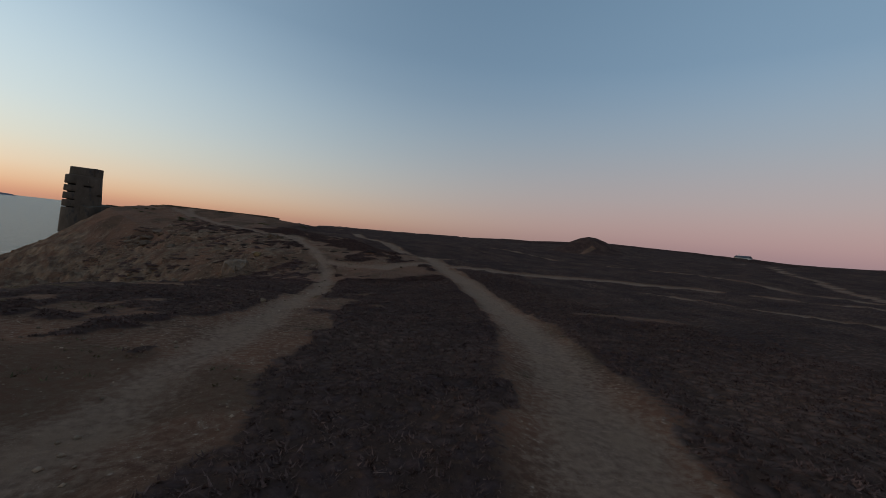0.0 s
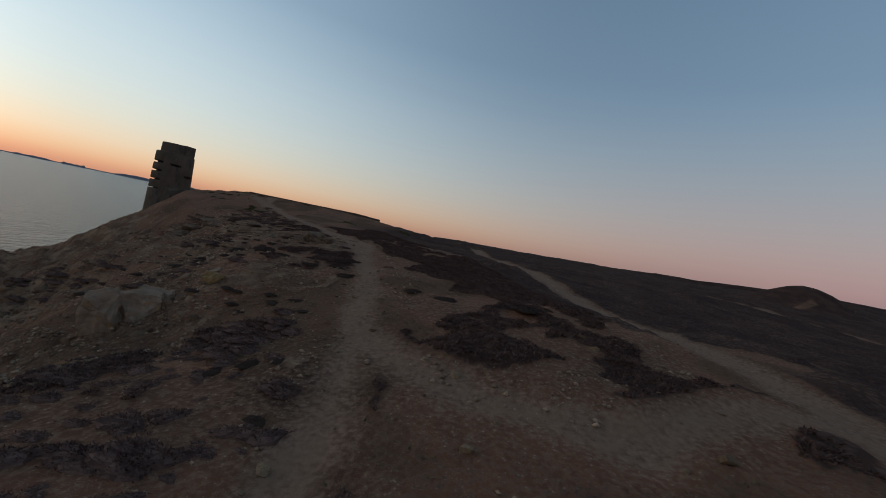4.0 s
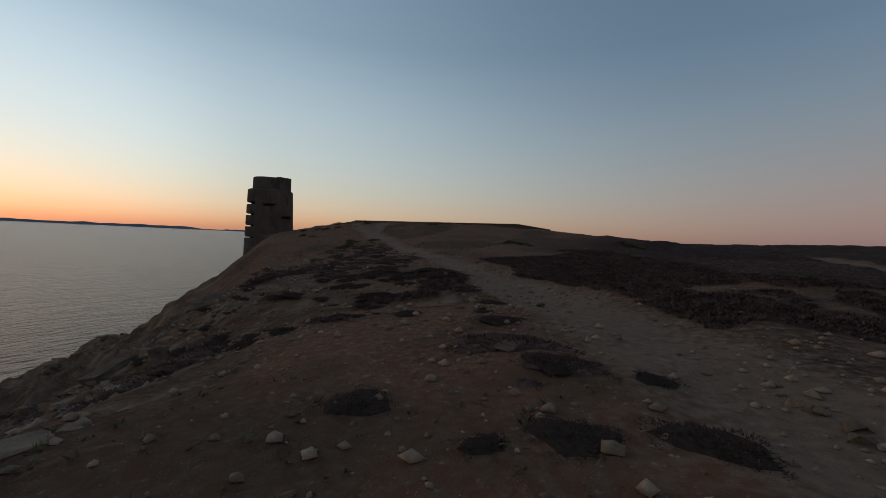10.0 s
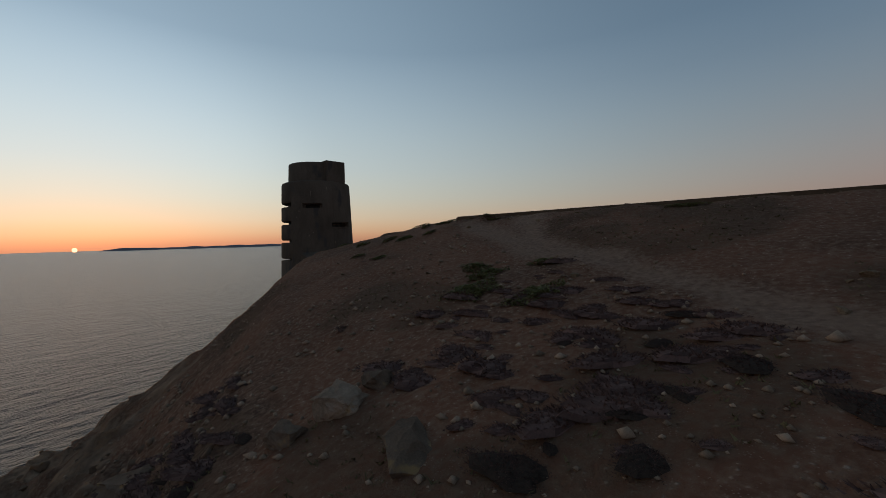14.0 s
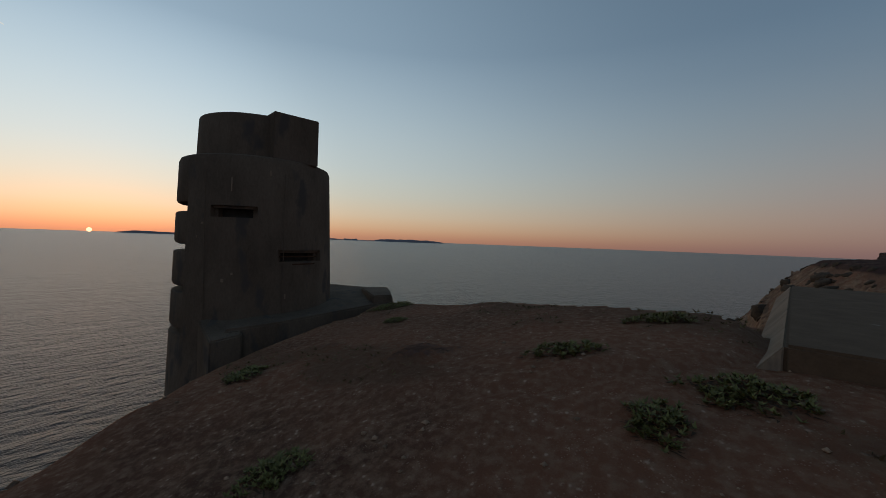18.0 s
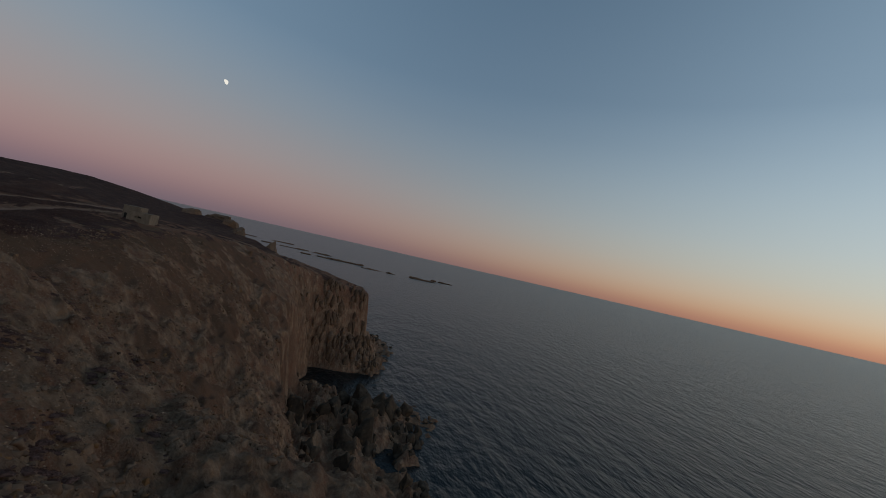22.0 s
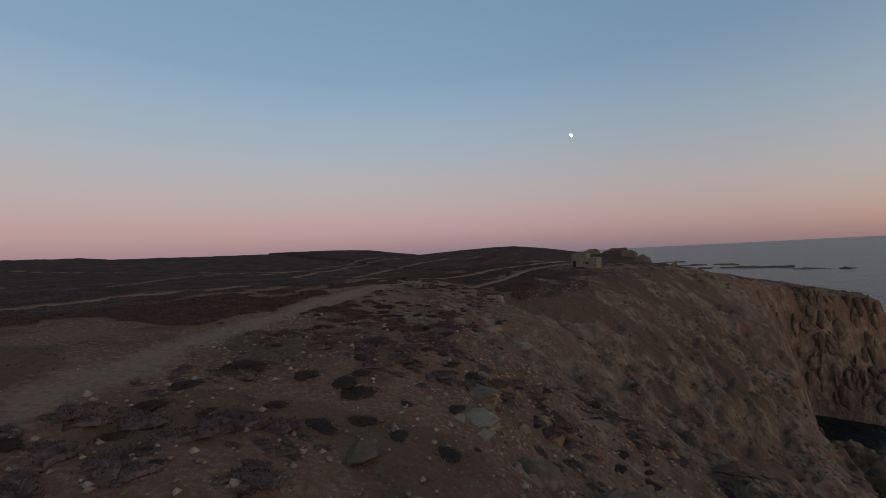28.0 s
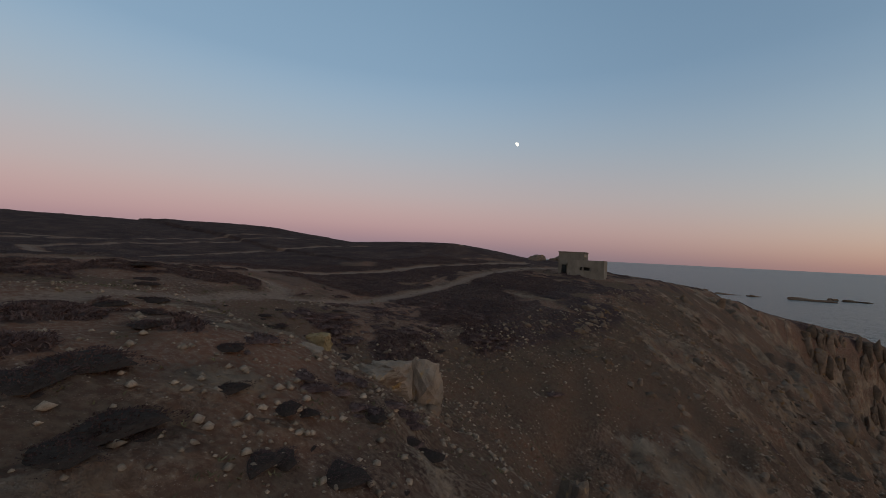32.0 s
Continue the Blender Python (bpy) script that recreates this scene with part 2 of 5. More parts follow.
    h = math2("ADD", h, math2("MULTIPLY", math2("MULTIPLY", peb, peb_on), 0.03))
    h = math2("ADD", h, math2("MULTIPLY", math2("MULTIPLY", crag.outputs[0], mask("rock")), 1.7))
    h = math2("ADD", h, math2("MULTIPLY", math2("MULTIPLY", clump, mask("heath")), 0.36))
    bp = N("ShaderNodeBump")
    bp.inputs["Strength"].default_value, bp.inputs["Distance"].default_value = 0.9, 1.0
    L(h, bp.inputs["Height"])
    L(bp.outputs[0], bsdf.inputs["Normal"])
    return m


# the low sun's warmth is put into these colours; ROCK is raised for the sunlit west slope
SOIL, SOIL_DARK, SOIL_RED, SOIL_PALE = (0.135, 0.073, 0.047), (0.066, 0.036, 0.026), (0.194, 0.085, 0.051), (0.270, 0.160, 0.105)
PATH_DARK, PATH_PALE, STONE = (0.180, 0.103, 0.070), (0.325, 0.196, 0.136), (0.430, 0.290, 0.215)
HEATH, HEATH_DARK, HEATH_BROWN = (0.112, 0.063, 0.053), (0.056, 0.033, 0.031), (0.165, 0.092, 0.069)
ROCK, ROCK_DARK, ROCK_OCHRE = (0.370, 0.234, 0.152), (0.130, 0.078, 0.053), (0.290, 0.152, 0.082)
TURF, TURF_DARK = (0.121, 0.074, 0.045), (0.078, 0.048, 0.033)
GROUND = ground_material()
ROCK_MAT = shade("weathered_granite", (0.085, 0.053, 0.037), (0.245, 0.160, 0.110), 0.9, 1.3, 1.0, 0.07, 26.0, ((0.312, 0.184, 0.088), 2.2, 0.6), per_object=0.15)
PALE_ROCK = shade("pale_granite", (0.150, 0.098, 0.068), (0.400, 0.270, 0.190), 0.9, 1.1, 1.0, 0.07, 22.0, ((0.312, 0.175, 0.076), 1.6, 0.6))
OUTCROP_MAT = shade("lichened_granite", (0.085, 0.060, 0.045), (0.270, 0.190, 0.138), 0.9, 1.4, 1.0, 0.07, 24.0, ((0.14, 0.085, 0.05), 2.4, 0.56))
WET_ROCK = shade("wet_shore_rock", (0.040, 0.029, 0.022), (0.115, 0.080, 0.056), 0.85, 0.8, 0.8, 0.1, 8.0, ((0.15, 0.09, 0.05), 0.6, 0.62))
ORANGE_ROCK = shade("orange_mottled_rock", (0.16, 0.095, 0.045), (0.40, 0.26, 0.13), 0.9, 2.0, 0.9, 0.05, 20.0)
STONE_MAT = shade("loose_stone", (0.094, 0.061, 0.038), (0.260, 0.170, 0.104), 0.9, 5.0, 0.4, 0.02, 50.0, per_object=0.3)
PEBBLE_MAT = island_tint(shade("pebbles", (0.15, 0.096, 0.064), (0.40, 0.265, 0.180), 0.9, 5.0, 0.3, 0.01, 50.0), 0.35)
HEATHER_MAT = shade("heather", (0.040, 0.022, 0.020), (0.125, 0.067, 0.054), 0.95, 6.0, 0.2, 0.02, 30.0, per_object=0.25)
HEATHER_BASE_MAT = shade("heather_wood", (0.028, 0.018, 0.014), (0.070, 0.044, 0.032), 0.95, 6.0)
HEATH_STUFF_MAT = island_tint(shade("heath_cover", (0.054, 0.031, 0.028), (0.175, 0.097, 0.077), 0.95, 1.2, 0.2, 0.02, 20.0), 0.35)
LEAF_MAT = island_tint(shade("ice_plant_leaf", (0.072, 0.068, 0.018), (0.200, 0.172, 0.050), 0.6, 8.0, 0.2, 0.01, 40.0), 0.3)
STEM_MAT = shade("plant_stems", (0.05, 0.03, 0.022), (0.11, 0.07, 0.045), 0.9, 8.0)
GRASS_MAT = island_tint(shade("dry_grass", (0.075, 0.055, 0.026), (0.19, 0.14, 0.07), 0.85, 2.0, 0.1, 0.01, 30.0), 0.3)
CONCRETE = shade("war_concrete", (0.076, 0.056, 0.042), (0.148, 0.112, 0.084), 0.92, 0.55, 0.45, 0.03, 9.0, ((0.075, 0.062, 0.055), 0.9, 0.58), stretch=(1.0, 1.0, 0.45))
CONCRETE_PALE = shade("pale_concrete", (0.15, 0.108, 0.078), (0.29, 0.220, 0.162), 0.9, 0.8, 0.4, 0.03, 12.0, ((0.13, 0.11, 0.09), 1.2, 0.6), stretch=(1.0, 1.0, 0.5))
SLAB_MAT = shade("gun_platform_concrete", (0.080, 0.050, 0.032), (0.140, 0.092, 0.060), 0.85, 1.2, 0.4, 0.02, 20.0, ((0.30, 0.285, 0.26), 0.7, 0.66))
# near black: shade of recesses put into the colour; also the platform's joints
SHADE_AND_JOINT = shade("shade_and_joint_dark", (0.02, 0.018, 0.016), (0.05, 0.045, 0.04), 0.95, 2.0)
RUST = shade("rust", (0.035, 0.021, 0.014), (0.085, 0.045, 0.027), 0.9, 6.0)
WOOD_MAT = shade("grey_wood", (0.08, 0.065, 0.05), (0.2, 0.16, 0.12), 0.85, 3.0, stretch=(1, 1, 0.1))
WALL_MAT = shade("white_render", (0.55, 0.52, 0.48), (0.75, 0.72, 0.67), 0.8, 1.0)
ROOF_MAT = shade("dark_slate", (0.05, 0.05, 0.055), (0.11, 0.11, 0.12), 0.7, 3.0)
GLASS_MAT = shade("window_glass", (0.02, 0.025, 0.03), (0.04, 0.045, 0.05), 0.15, 1.0, 0.0)
TREE_MAT = island_tint(shade("far_tree_leaves", (0.02, 0.022, 0.014), (0.05, 0.052, 0.03), 0.9, 1.0), 0.3)
BARK_MAT = shade("bark", (0.04, 0.03, 0.022), (0.1, 0.08, 0.06), 0.9, 6.0)
ISLAND_MAT = shade("far_island", (0.17, 0.17, 0.20), (0.21, 0.21, 0.235), 1.0, 0.01, 0.0)
FOAM_MAT = shade("sea_foam", (0.45, 0.48, 0.5), (0.8, 0.82, 0.84), 0.7, 1.5)


def glow(name, colour, strength):
    m = bpy.data.materials.new(name)
    m.use_nodes = True
    b = m.node_tree.nodes["Principled BSDF"]
    b.inputs["Base Color"].default_value = (0, 0, 0, 1)
    b.inputs["Specular IOR Level"].default_value = 0
    b.inputs["Emission Color"].default_value = (*colour, 1)
    b.inputs["Emission Strength"].default_value = strength
    return m


def sea_material():
    m = bpy.data.materials.new("sea_water")
    m.use_nodes = True
    nt = m.node_tree
    N, L = nt.nodes.new, nt.links.new
    bsdf = nt.nodes["Principled BSDF"]
    bsdf.inputs["Base Color"].default_value = (0.003, 0.008, 0.010, 1)
    bsdf.inputs["Roughness"].default_value = 0.30
    bsdf.inputs["IOR"].default_value = 1.33
    bsdf.inputs["Specular IOR Level"].default_value = 0.4
    coord = N("ShaderNodeTexCoord")
    heights = []
    for size, amp, rot in ((0.045, 3.0, 20), (0.16, 2.4, -15), (0.4, 1.3, 30), (1.2, 0.45, 0)):
        mp, n = N("ShaderNodeMapping"), N("ShaderNodeTexNoise")
        mp.inputs["Rotation"].default_value = (0, 0, radians(rot))
        mp.inputs["Scale"].default_value = (size, size * 0.45, size)
        n.inputs["Scale"].default_value, n.inputs["Detail"].default_value = 1.0, 3
        L(coord.outputs["Object"], mp.inputs["Vector"])
        L(mp.outputs[0], n.inputs["Vector"])
        k = N("ShaderNodeMath")
        k.operation = "MULTIPLY"
        k.inputs[1].default_value = amp
        L(n.outputs[0], k.inputs[0])
        heights.append(k.outputs[0])
    total = heights[0]
    for h in heights[1:]:
        a = N("ShaderNodeMath")
        L(total, a.inputs[0])
        L(h, a.inputs[1])
        total = a.outputs[0]
    bp = N("ShaderNodeBump")
    bp.inputs["Strength"].default_value, bp.inputs["Distance"].default_value = 0.72, 1.0
    L(total, bp.inputs["Height"])
    L(bp.outputs[0], bsdf.inputs["Normal"])
    return m


SEA_MAT = sea_material()


# ---- the lay of the land ----
# brow of the cliffs, south to north (land lies to the east), and the shore below it
BROW = [(2700, -1080), (1500, -1000), (600, -800), (330, -620), (180, -470), (110, -385), (66, -296), (40, -235), (10, -185), (-30, -152), (-62, -140), (-85, -130), (-88, -119), (-74, -104), (-52, -88), (-46, -68), (-34, -40), (-27, -10), (-25, 12), (-22, 36),
        (-14.5, 57), (-15.5, 68), (-26, 85), (-38, 101), (-52, 115), (-65, 124), (-76, 132), (-83, 139), (-88, 148), (-93, 157), (-87, 164), (-74, 166), (-58, 170),
        (-38, 184), (-20, 205), (-14, 240), (-22, 280), (-38, 312), (-48, 346), (-46, 384), (-20, 440), (60, 900)]
SHORE = [(2700, -1200), (1500, -1120), (560, -900), (280, -720), (110, -540), (20, -410), (-20, -300), (-60, -230), (-100, -180), (-115, -150), (-104, -118), (-101, -90), (-112, -60), (-134, -35), (-122, -10),
         (-108, 10), (-126, 38), (-112, 62), (-116, 88), (-140, 108), (-156, 122), (-176, 136), (-170, 149), (-146, 164), (-118, 180), (-100, 205),
         (-96, 250), (-110, 300), (-128, 345), (-110, 400), (-60, 480), (-30, 900)]
# (y, height) of the brow
BROW_Z = [(-1100, 58), (-600, 56), (-300, 54), (-235, 54), (-180, 55), (-150, 50), (-132, 43.5), (-119, 41), (-102, 45), (-88, 51), (-68, 54), (-40, 60), (-10, 62.4), (12, 62.6), (36, 61.5), (56, 61.0), (70, 62.4), (85, 64.1),
          (101, 64.1), (115, 64.8), (124, 65.2), (133, 66.3), (142, 66.8), (165, 66.2), (184, 62), (205, 58), (240, 60), (300, 68), (346, 69), (900, 62)]


def to_line(x, y, line):
    """Distance to a polyline and the side on which a point lies (positive: east of a line drawn northwards)."""
    best = np.full(x.shape, 1e9)
    side = np.ones(x.shape)
    at_y = np.zeros(x.shape)
    for (ax, ay), (bx, by) in zip(line, line[1:]):
        ex, ey = bx - ax, by - ay
        k = np.clip(((x - ax) * ex + (y - ay) * ey) / (ex * ex + ey * ey), 0, 1)
        d = np.hypot(x - ax - k * ex, y - ay - k * ey)
        near = d < best - 1e-9
        cross = (x - ax) * ey - (y - ay) * ex
        side = np.where(near, np.sign(cross), side)
        at_y = np.where(near, ay + k * ey, at_y)
        best = np.minimum(best, d)
    return best, side, at_y


def lattice(i, j, seed):
    n = (i * 374761393 + j * 668265263 + seed * 1442695041) & 0xFFFFFFFF
    n = ((n ^ (n >> 13)) * 1274126177) & 0xFFFFFFFF
    return ((n ^ (n >> 16)) & 0xFFFF) / 65535.0


def value_noise(x, y, size, seed):
    u, v = x / size, y / size
    i, j = np.floor(u).astype(np.int64), np.floor(v).astype(np.int64)
    fu, fv = u - i, v - j
    fu, fv = fu * fu * (3 - 2 * fu), fv * fv * (3 - 2 * fv)
    a = lattice(i, j, seed) * (1 - fu) + lattice(i + 1, j, seed) * fu
    b = lattice(i, j + 1, seed) * (1 - fu) + lattice(i + 1, j + 1, seed) * fu
    return (a * (1 - fv) + b * fv) * 2 - 1


def fbm(x, y, size, seed, octaves=4):
    total, amp = np.zeros_like(x), 1.0
    for o in range(octaves):
        total = total + amp * value_noise(x + 31.7 * o, y - 17.3 * o, size, seed + o)
        size, amp = size * 0.5, amp * 0.5
    return total


def hump(x, y, cx, cy, rx, ry, h):
    return h * np.exp(-((x - cx) / rx) ** 2 - ((y - cy) / ry) ** 2)


def smooth(a, b, v):
    k = np.clip((v - a) / (b - a), 0, 1)
    return k * k * (3 - 2 * k)


def survey(x, y):
    """Height of the bare ground, how far down the cliff a place lies (0 brow, 1 shore), and its distance from the brow."""
    x, y = np.asarray(x, float), np.asarray(y, float)
    wob = smooth(60, 200, np.hypot(x + 40, y - 60))
    wx = x + 6 * wob * value_noise(x, y, 47.0, 5) + 1.2 * value_noise(x, y, 9.0, 8)
    wy = y + 6 * wob * value_noise(x, y, 47.0, 6) + 1.2 * value_noise(x, y, 9.0, 9)
    db, side, at_y = to_line(wx, wy, BROW)
    ds, sside, _ = to_line(wx, wy, SHORE)
    top = np.interp(at_y, [p[0] for p in BROW_Z], [p[1] for p in BROW_Z])
    inland = np.where(side > 0, db, 0.0)
    plateau = top + 1.9 * (1 - np.exp(-inland / 14)) + 15.5 * smooth(22, 330, inland) + 9 * smooth(330, 1200, inland)
    plateau = plateau + hump(x, y, -48, 158, 30, 18, 1.6) + hump(x, y, -22, 168, 24, 22, 1.2) + hump(x, y, -46, 143, 22, 9, 1.35) + hump(x, y, -75, 154, 8, 8, 0.9) + hump(x, y, -58, 144, 12, 5, 0.6) + hump(x, y, -22, 152, 18, 14, 0.2) + hump(x, y, 163, 282, 22, 16, 14.0) + hump(x, y, 26, -14, 16, 12, 4.2) + hump(x, y, 150, -230, 110, 140, 4.5) + hump(x, y, 190, -300, 80, 130, 13.0) + hump(x, y, 62, -268, 26, 26, 5.0)
    plateau = plateau - hump(x, y, 0, 46, 18, 14, 1.2) + hump(x, y, -2, 74, 22, 10, 0.7) - hump(x, y, -27, 60, 6, 7, 1.0) + hump(x, y, 10, 58, 14, 14, 1.2) - hump(x, y, -18, 188, 26, 14, 5)
    down = np.where(side > 0, 0.0, db / (db + ds + 1e-6))
    down = np.where(sside < 0, 1.0, down)
    sea_out = np.where(sside < 0, ds, 0.0)
    z = plateau * (1 - down ** 1.32) ** 1.5
    # north of the second gully the slope is gentler and ends in a low cliff
    gentle = plateau * (1 - 0.56 * down) * (1 - smooth(0.74, 1.0, down) ** 1.3)
    north = smooth(62, 92, y) * smooth(196, 168, y)
    z = z + north * np.clip(gentle - z, 0, None)
    # the southern promontory stands in steep faces
    sheer = plateau * (1 - 0.68 * smooth(0.0, 0.3, down)) * (1 - smooth(0.35, 0.95, down))
    z = z + smooth(-48, -80, y) * smooth(-230, -170, y) * np.where(down > 0, sheer - z, 0)
    # a sea-cut face below the slope: a cove in the south, low foot rocks before it
    lip = np.interp(y, [-70, -50, -34, -10, 6, 22, 38, 60], [-60, -56, -58, -61, -64, -69, -73, -76]) + 2.2 * value_noise(x, y, 11.0, 17) + 1.0 * value_noise(x, y, 4.0, 18)
    foot = -3 + smooth(-46, -34, y) * smooth(-126, -106, x) * (9 + 5 * value_noise(x, y, 9.0, 19) + 3 * value_noise(x, y, 4.0, 20))
    cut = smooth(0, 10, lip - x) * smooth(58, 34, y) * smooth(-86, -78, y)
    z = np.minimum(z, z * (1 - cut) + foot * cut)
    z = z - hump(x, y, -104, 122, 18, 13, 3.4) - hump(x, y, -126, 136, 18, 14, 5.0) - hump(x, y, -104, 134, 11, 8, 2.2)
    z = z - hump(x, y, -78, 117, 24, 15, 3.6) - hump(x, y, -70, 107, 24, 15, 2.0) - hump(x, y, -52, 93, 13, 12, 2.2) - hump(x, y, -64, 97, 16, 13, 1.6) - hump(x, y, -17, 65, 5, 6, 1.6) - hump(x, y, -38, 95, 5, 6, 1.5) + hump(x, y, -48, 104, 8, 10, 1.5) + hump(x, y, -41, 82, 8, 9, 2.2)
    z = z - np.clip(sea_out * 0.5, 0, 14)
    return z, down, inland, sea_out

# ---- paths and ground cover on the plan ----
TRACKS = [  # (half width, points)
    (0.75, [(-9, -60), (-6, -25), (-4.8, 6), (-4.9, 14), (-4.7, 24), (-5.2, 41), (-5.6, 50), (-6.6, 59), (-8.8, 67), (-11.4, 76), (-14.4, 83), (-17.2, 89), (-20.4, 95.2), (-24, 101.4), (-29.4, 109.6), (-36.6, 117.6), (-45.5, 126), (-54, 134), (-60, 138), (-66, 142)]),
    (1.2, [(0, -40), (3, -10), (4.6, 6), (7.2, 14), (9.8, 26), (12.0, 38), (12.2, 48), (11.3, 56), (10.6, 63), (8.6, 78), (3.5, 98), (-4, 124), (-10, 160), (-14, 210)]),
    (0.9, [(10.8, 62), (18, 63.5), (28, 66), (42, 66.5), (62, 64), (74, 47), (86, 20), (100, -30)]),
    (0.9, [(-8.0, 64.6), (-2.6, 60.6), (2.0, 59.6), (7.5, 63.4), (10.6, 63)]),
    (0.8, [(41, 54), (56, 27), (60, 5), (70, -20), (130, -190)]),
    (0.9, [(84, 45), (101, 68), (133, 107), (190, 172), (252, 239)]),
    (1.75, [(-16.8, 88.2), (-20.4, 95.2), (-24, 101.4), (-29.4, 109.6)]),
    (1.2, [(-29.4, 109.6), (-36.6, 117.6), (-45.5, 126)]),
    (0.7, [(40, 130), (80, 90), (90, 40), (110, -20)]),
    (0.8, [(158, 268), (146, 262), (138, 246)]),
    (1.0, [(-58, 136), (-62, 144), (-58, 160), (-40, 176)]),
]

# heather beds between the path and the brow: centre, reach, and how broken they are
HEATH_BEDS = [(-15.2, 79.6, 2.4, 4.2, -0.45), (-18.6, 81.6, 2.6, 2.6, -0.2), (-16.4, 76.2, 2.6, 1.8, -0.3), (-35.8, 107.6, 3.4, 1.8, 0.0), (-33.4, 109.4, 1.7, 2.6, -0.25), (-42.0, 110.4, 2.4, 2.4, 0.05)]


def near_tracks(x, y):
    d = np.full(x.shape, 1e9)
    for half, pts in TRACKS:
        d = np.minimum(d, to_line(x, y, pts)[0] - half)
    return d


def cells(x, y, size, turn, seed):
    """Jagged steps: a jittered grid of flat-topped blocks."""
    c, s = math.cos(radians(turn)), math.sin(radians(turn))
    u, v = (c * x + s * y) / size, (c * y - s * x) / size * 0.6
    u, v = u + 0.35 * value_noise(x, y, size * 0.8, seed + 7), v + 0.35 * value_noise(x, y, size * 0.8, seed + 8)
    return lattice(np.floor(u).astype(np.int64), np.floor(v).astype(np.int64), seed) * 2 - 1


def relief(x, y):
    """Ground height with its fine relief, and the masks of its cover."""
    z, down, inland, out = survey(x, y)
    d = near_tracks(x, y)
    path = 1 - smooth(-0.9, 1.0, d + 0.35 * fbm(x, y, 2.4, 15, 3))
    fade = np.where(inland > 60, 0.35, 1.0)
    path = path * np.where((down > 0.02), 0, 1)
    knoll = smooth(62, 34, np.hypot(x + 74, y - 146))
    patch = fbm(x, y, 9.0, 21, 4)
    small = fbm(x, y, 2.6, 41, 3)
    main_d, main_side, _ = to_line(x, y, TRACKS[0][1])
    east = smooth(1.0, 4.0, np.where(main_side > 0, main_d, 0))
    near_stage = smooth(13, 21, y + 2.0 * small) * smooth(55, 45, y + 3.0 * small)
    heath = smooth(-0.35, 0.35, patch + np.maximum(1.1 * east + 0.5 * smooth(98, 112, y) + 0.4 * smooth(60, 50, y) * east, 1.05 * near_stage) - 0.62 - 0.3 * (1 - east) * smooth(60, 72, y) + 0.35 * small)
    heath = heath * (1 - 0.9 * knoll) * (1 - smooth(0.02, 0.08, down)) * smooth(-0.2, 1.4, d)
    heath = np.maximum(heath, smooth(20, 60, inland) * smooth(0.2, 2.0, d) * (1 - knoll))
    heath = heath * (1 - 0.8 * smooth(62, 70, y) * smooth(102, 94, y) * (main_side < 0))
    trampled = smooth(20, 13, y + 2.0 * small) * smooth(40, 24, np.abs(x))
    heath = heath * (1 - 0.4 * trampled)
    fork = np.maximum(hump(x, y, 1, 57, 12, 7, 1.0), hump(x, y, 20, 28, 7, 6, 0.8))
    heath = heath * (1 - 0.66 * smooth(0.25, 0.75, fork))
    bare = hump(x, y, -1, 68, 12, 9, 1.0)
    heath = heath * (1 - smooth(0.25, 0.6, bare) * smooth(0.55, 0.2, small + 0.4 * patch))
    strip_on = 1 - 0.9 * smooth(62, 70, y) * smooth(102, 94, y) * (main_side < 0)
    strip = strip_on * smooth(0.38, 0.55, fbm(x, y, 3.2, 61, 3) + 0.25 * small) * (1 - knoll) * (1 - smooth(0.0, 0.05, down)) * smooth(0.1, 0.8, d)
    heath = np.maximum(heath, strip * smooth(60, 20, inland))
    for cx, cy, rx, ry, gap in HEATH_BEDS:
        heath = np.maximum(heath, smooth(0.2, 0.5, hump(x, y, cx, cy, rx, ry, 1.0) + 0.3 * small) * smooth(gap, gap + 0.3, fbm(x, y, 2.0, 63, 3)) * smooth(-0.1, 0.7, d))
    cleared = hump(x, y, -9.0, 76.0, 3.0, 3.6, 1.0) + hump(x, y, -11.6, 83, 2.2, 3.2, 1.0) + hump(x, y, -6.4, 70.8, 3.4, 3.2, 1.0)
    heath = heath * (1 - smooth(0.3, 0.6, cleared + 0.3 * small))
    rock = np.maximum(smooth(0.0, 0.18, down + 0.05 * small - 0.02), smooth(0.0, 0.4, fbm(x, y, 4.5, 71, 4)) * smooth(16, 3, inland) * (1 - knoll) * (1 - heath) * (1 - path))
    grassy = smooth(84, 62, y + 8 * patch) * smooth(-50, -20, y) * smooth(0.75, 0.5, down)
    rock = rock * (1 - 0.75 * grassy * smooth(0.35, -0.25, fbm(x, y, 6.0, 73, 4)))
    turf = np.maximum(smooth(0.1, 0.5, fbm(x, y, 5.0, 81, 4)) * 0.55, 0.8 * grassy * smooth(0.0, 0.05, down)) * (1 - rock)
    rocky = smooth(0.05, 0.3, down)
    ridged = 1 - np.abs(fbm(x + 0.4 * z, y, 11.0, 91, 5))
    z = z + 0.10 * fbm(x, y, 2.2, 101, 3) + 0.16 * fbm(x, y, 9.0, 111, 3)
    z = z + rocky * (2.4 * (ridged - 0.8) + 1.1 * (np.abs(fbm(x, y, 3.4, 121, 3)) - 0.5))
    blocks = cells(x, y, 2.3, 24, 211) + 0.5 * cells(x, y, 1.0, -18, 212)
    z = z + smooth(0.0, 0.1, down) * 0.3 * fbm(x, y, 1.7, 221, 2)
    z = z + rocky * 0.42 * blocks + rock * (1 - rocky) * 0.12 * blocks
    z = z + heath * (0.14 + 0.16 * small + 0.2 * (0.4 - np.abs(fbm(x, y, 1.3, 231, 2)))) - 0.10 * path
    deck = (x > -71.2) & (x < -36.5) & (y > 145 + (x + 70) * -0.08) & (y < 165 + (x + 70) * -0.08)
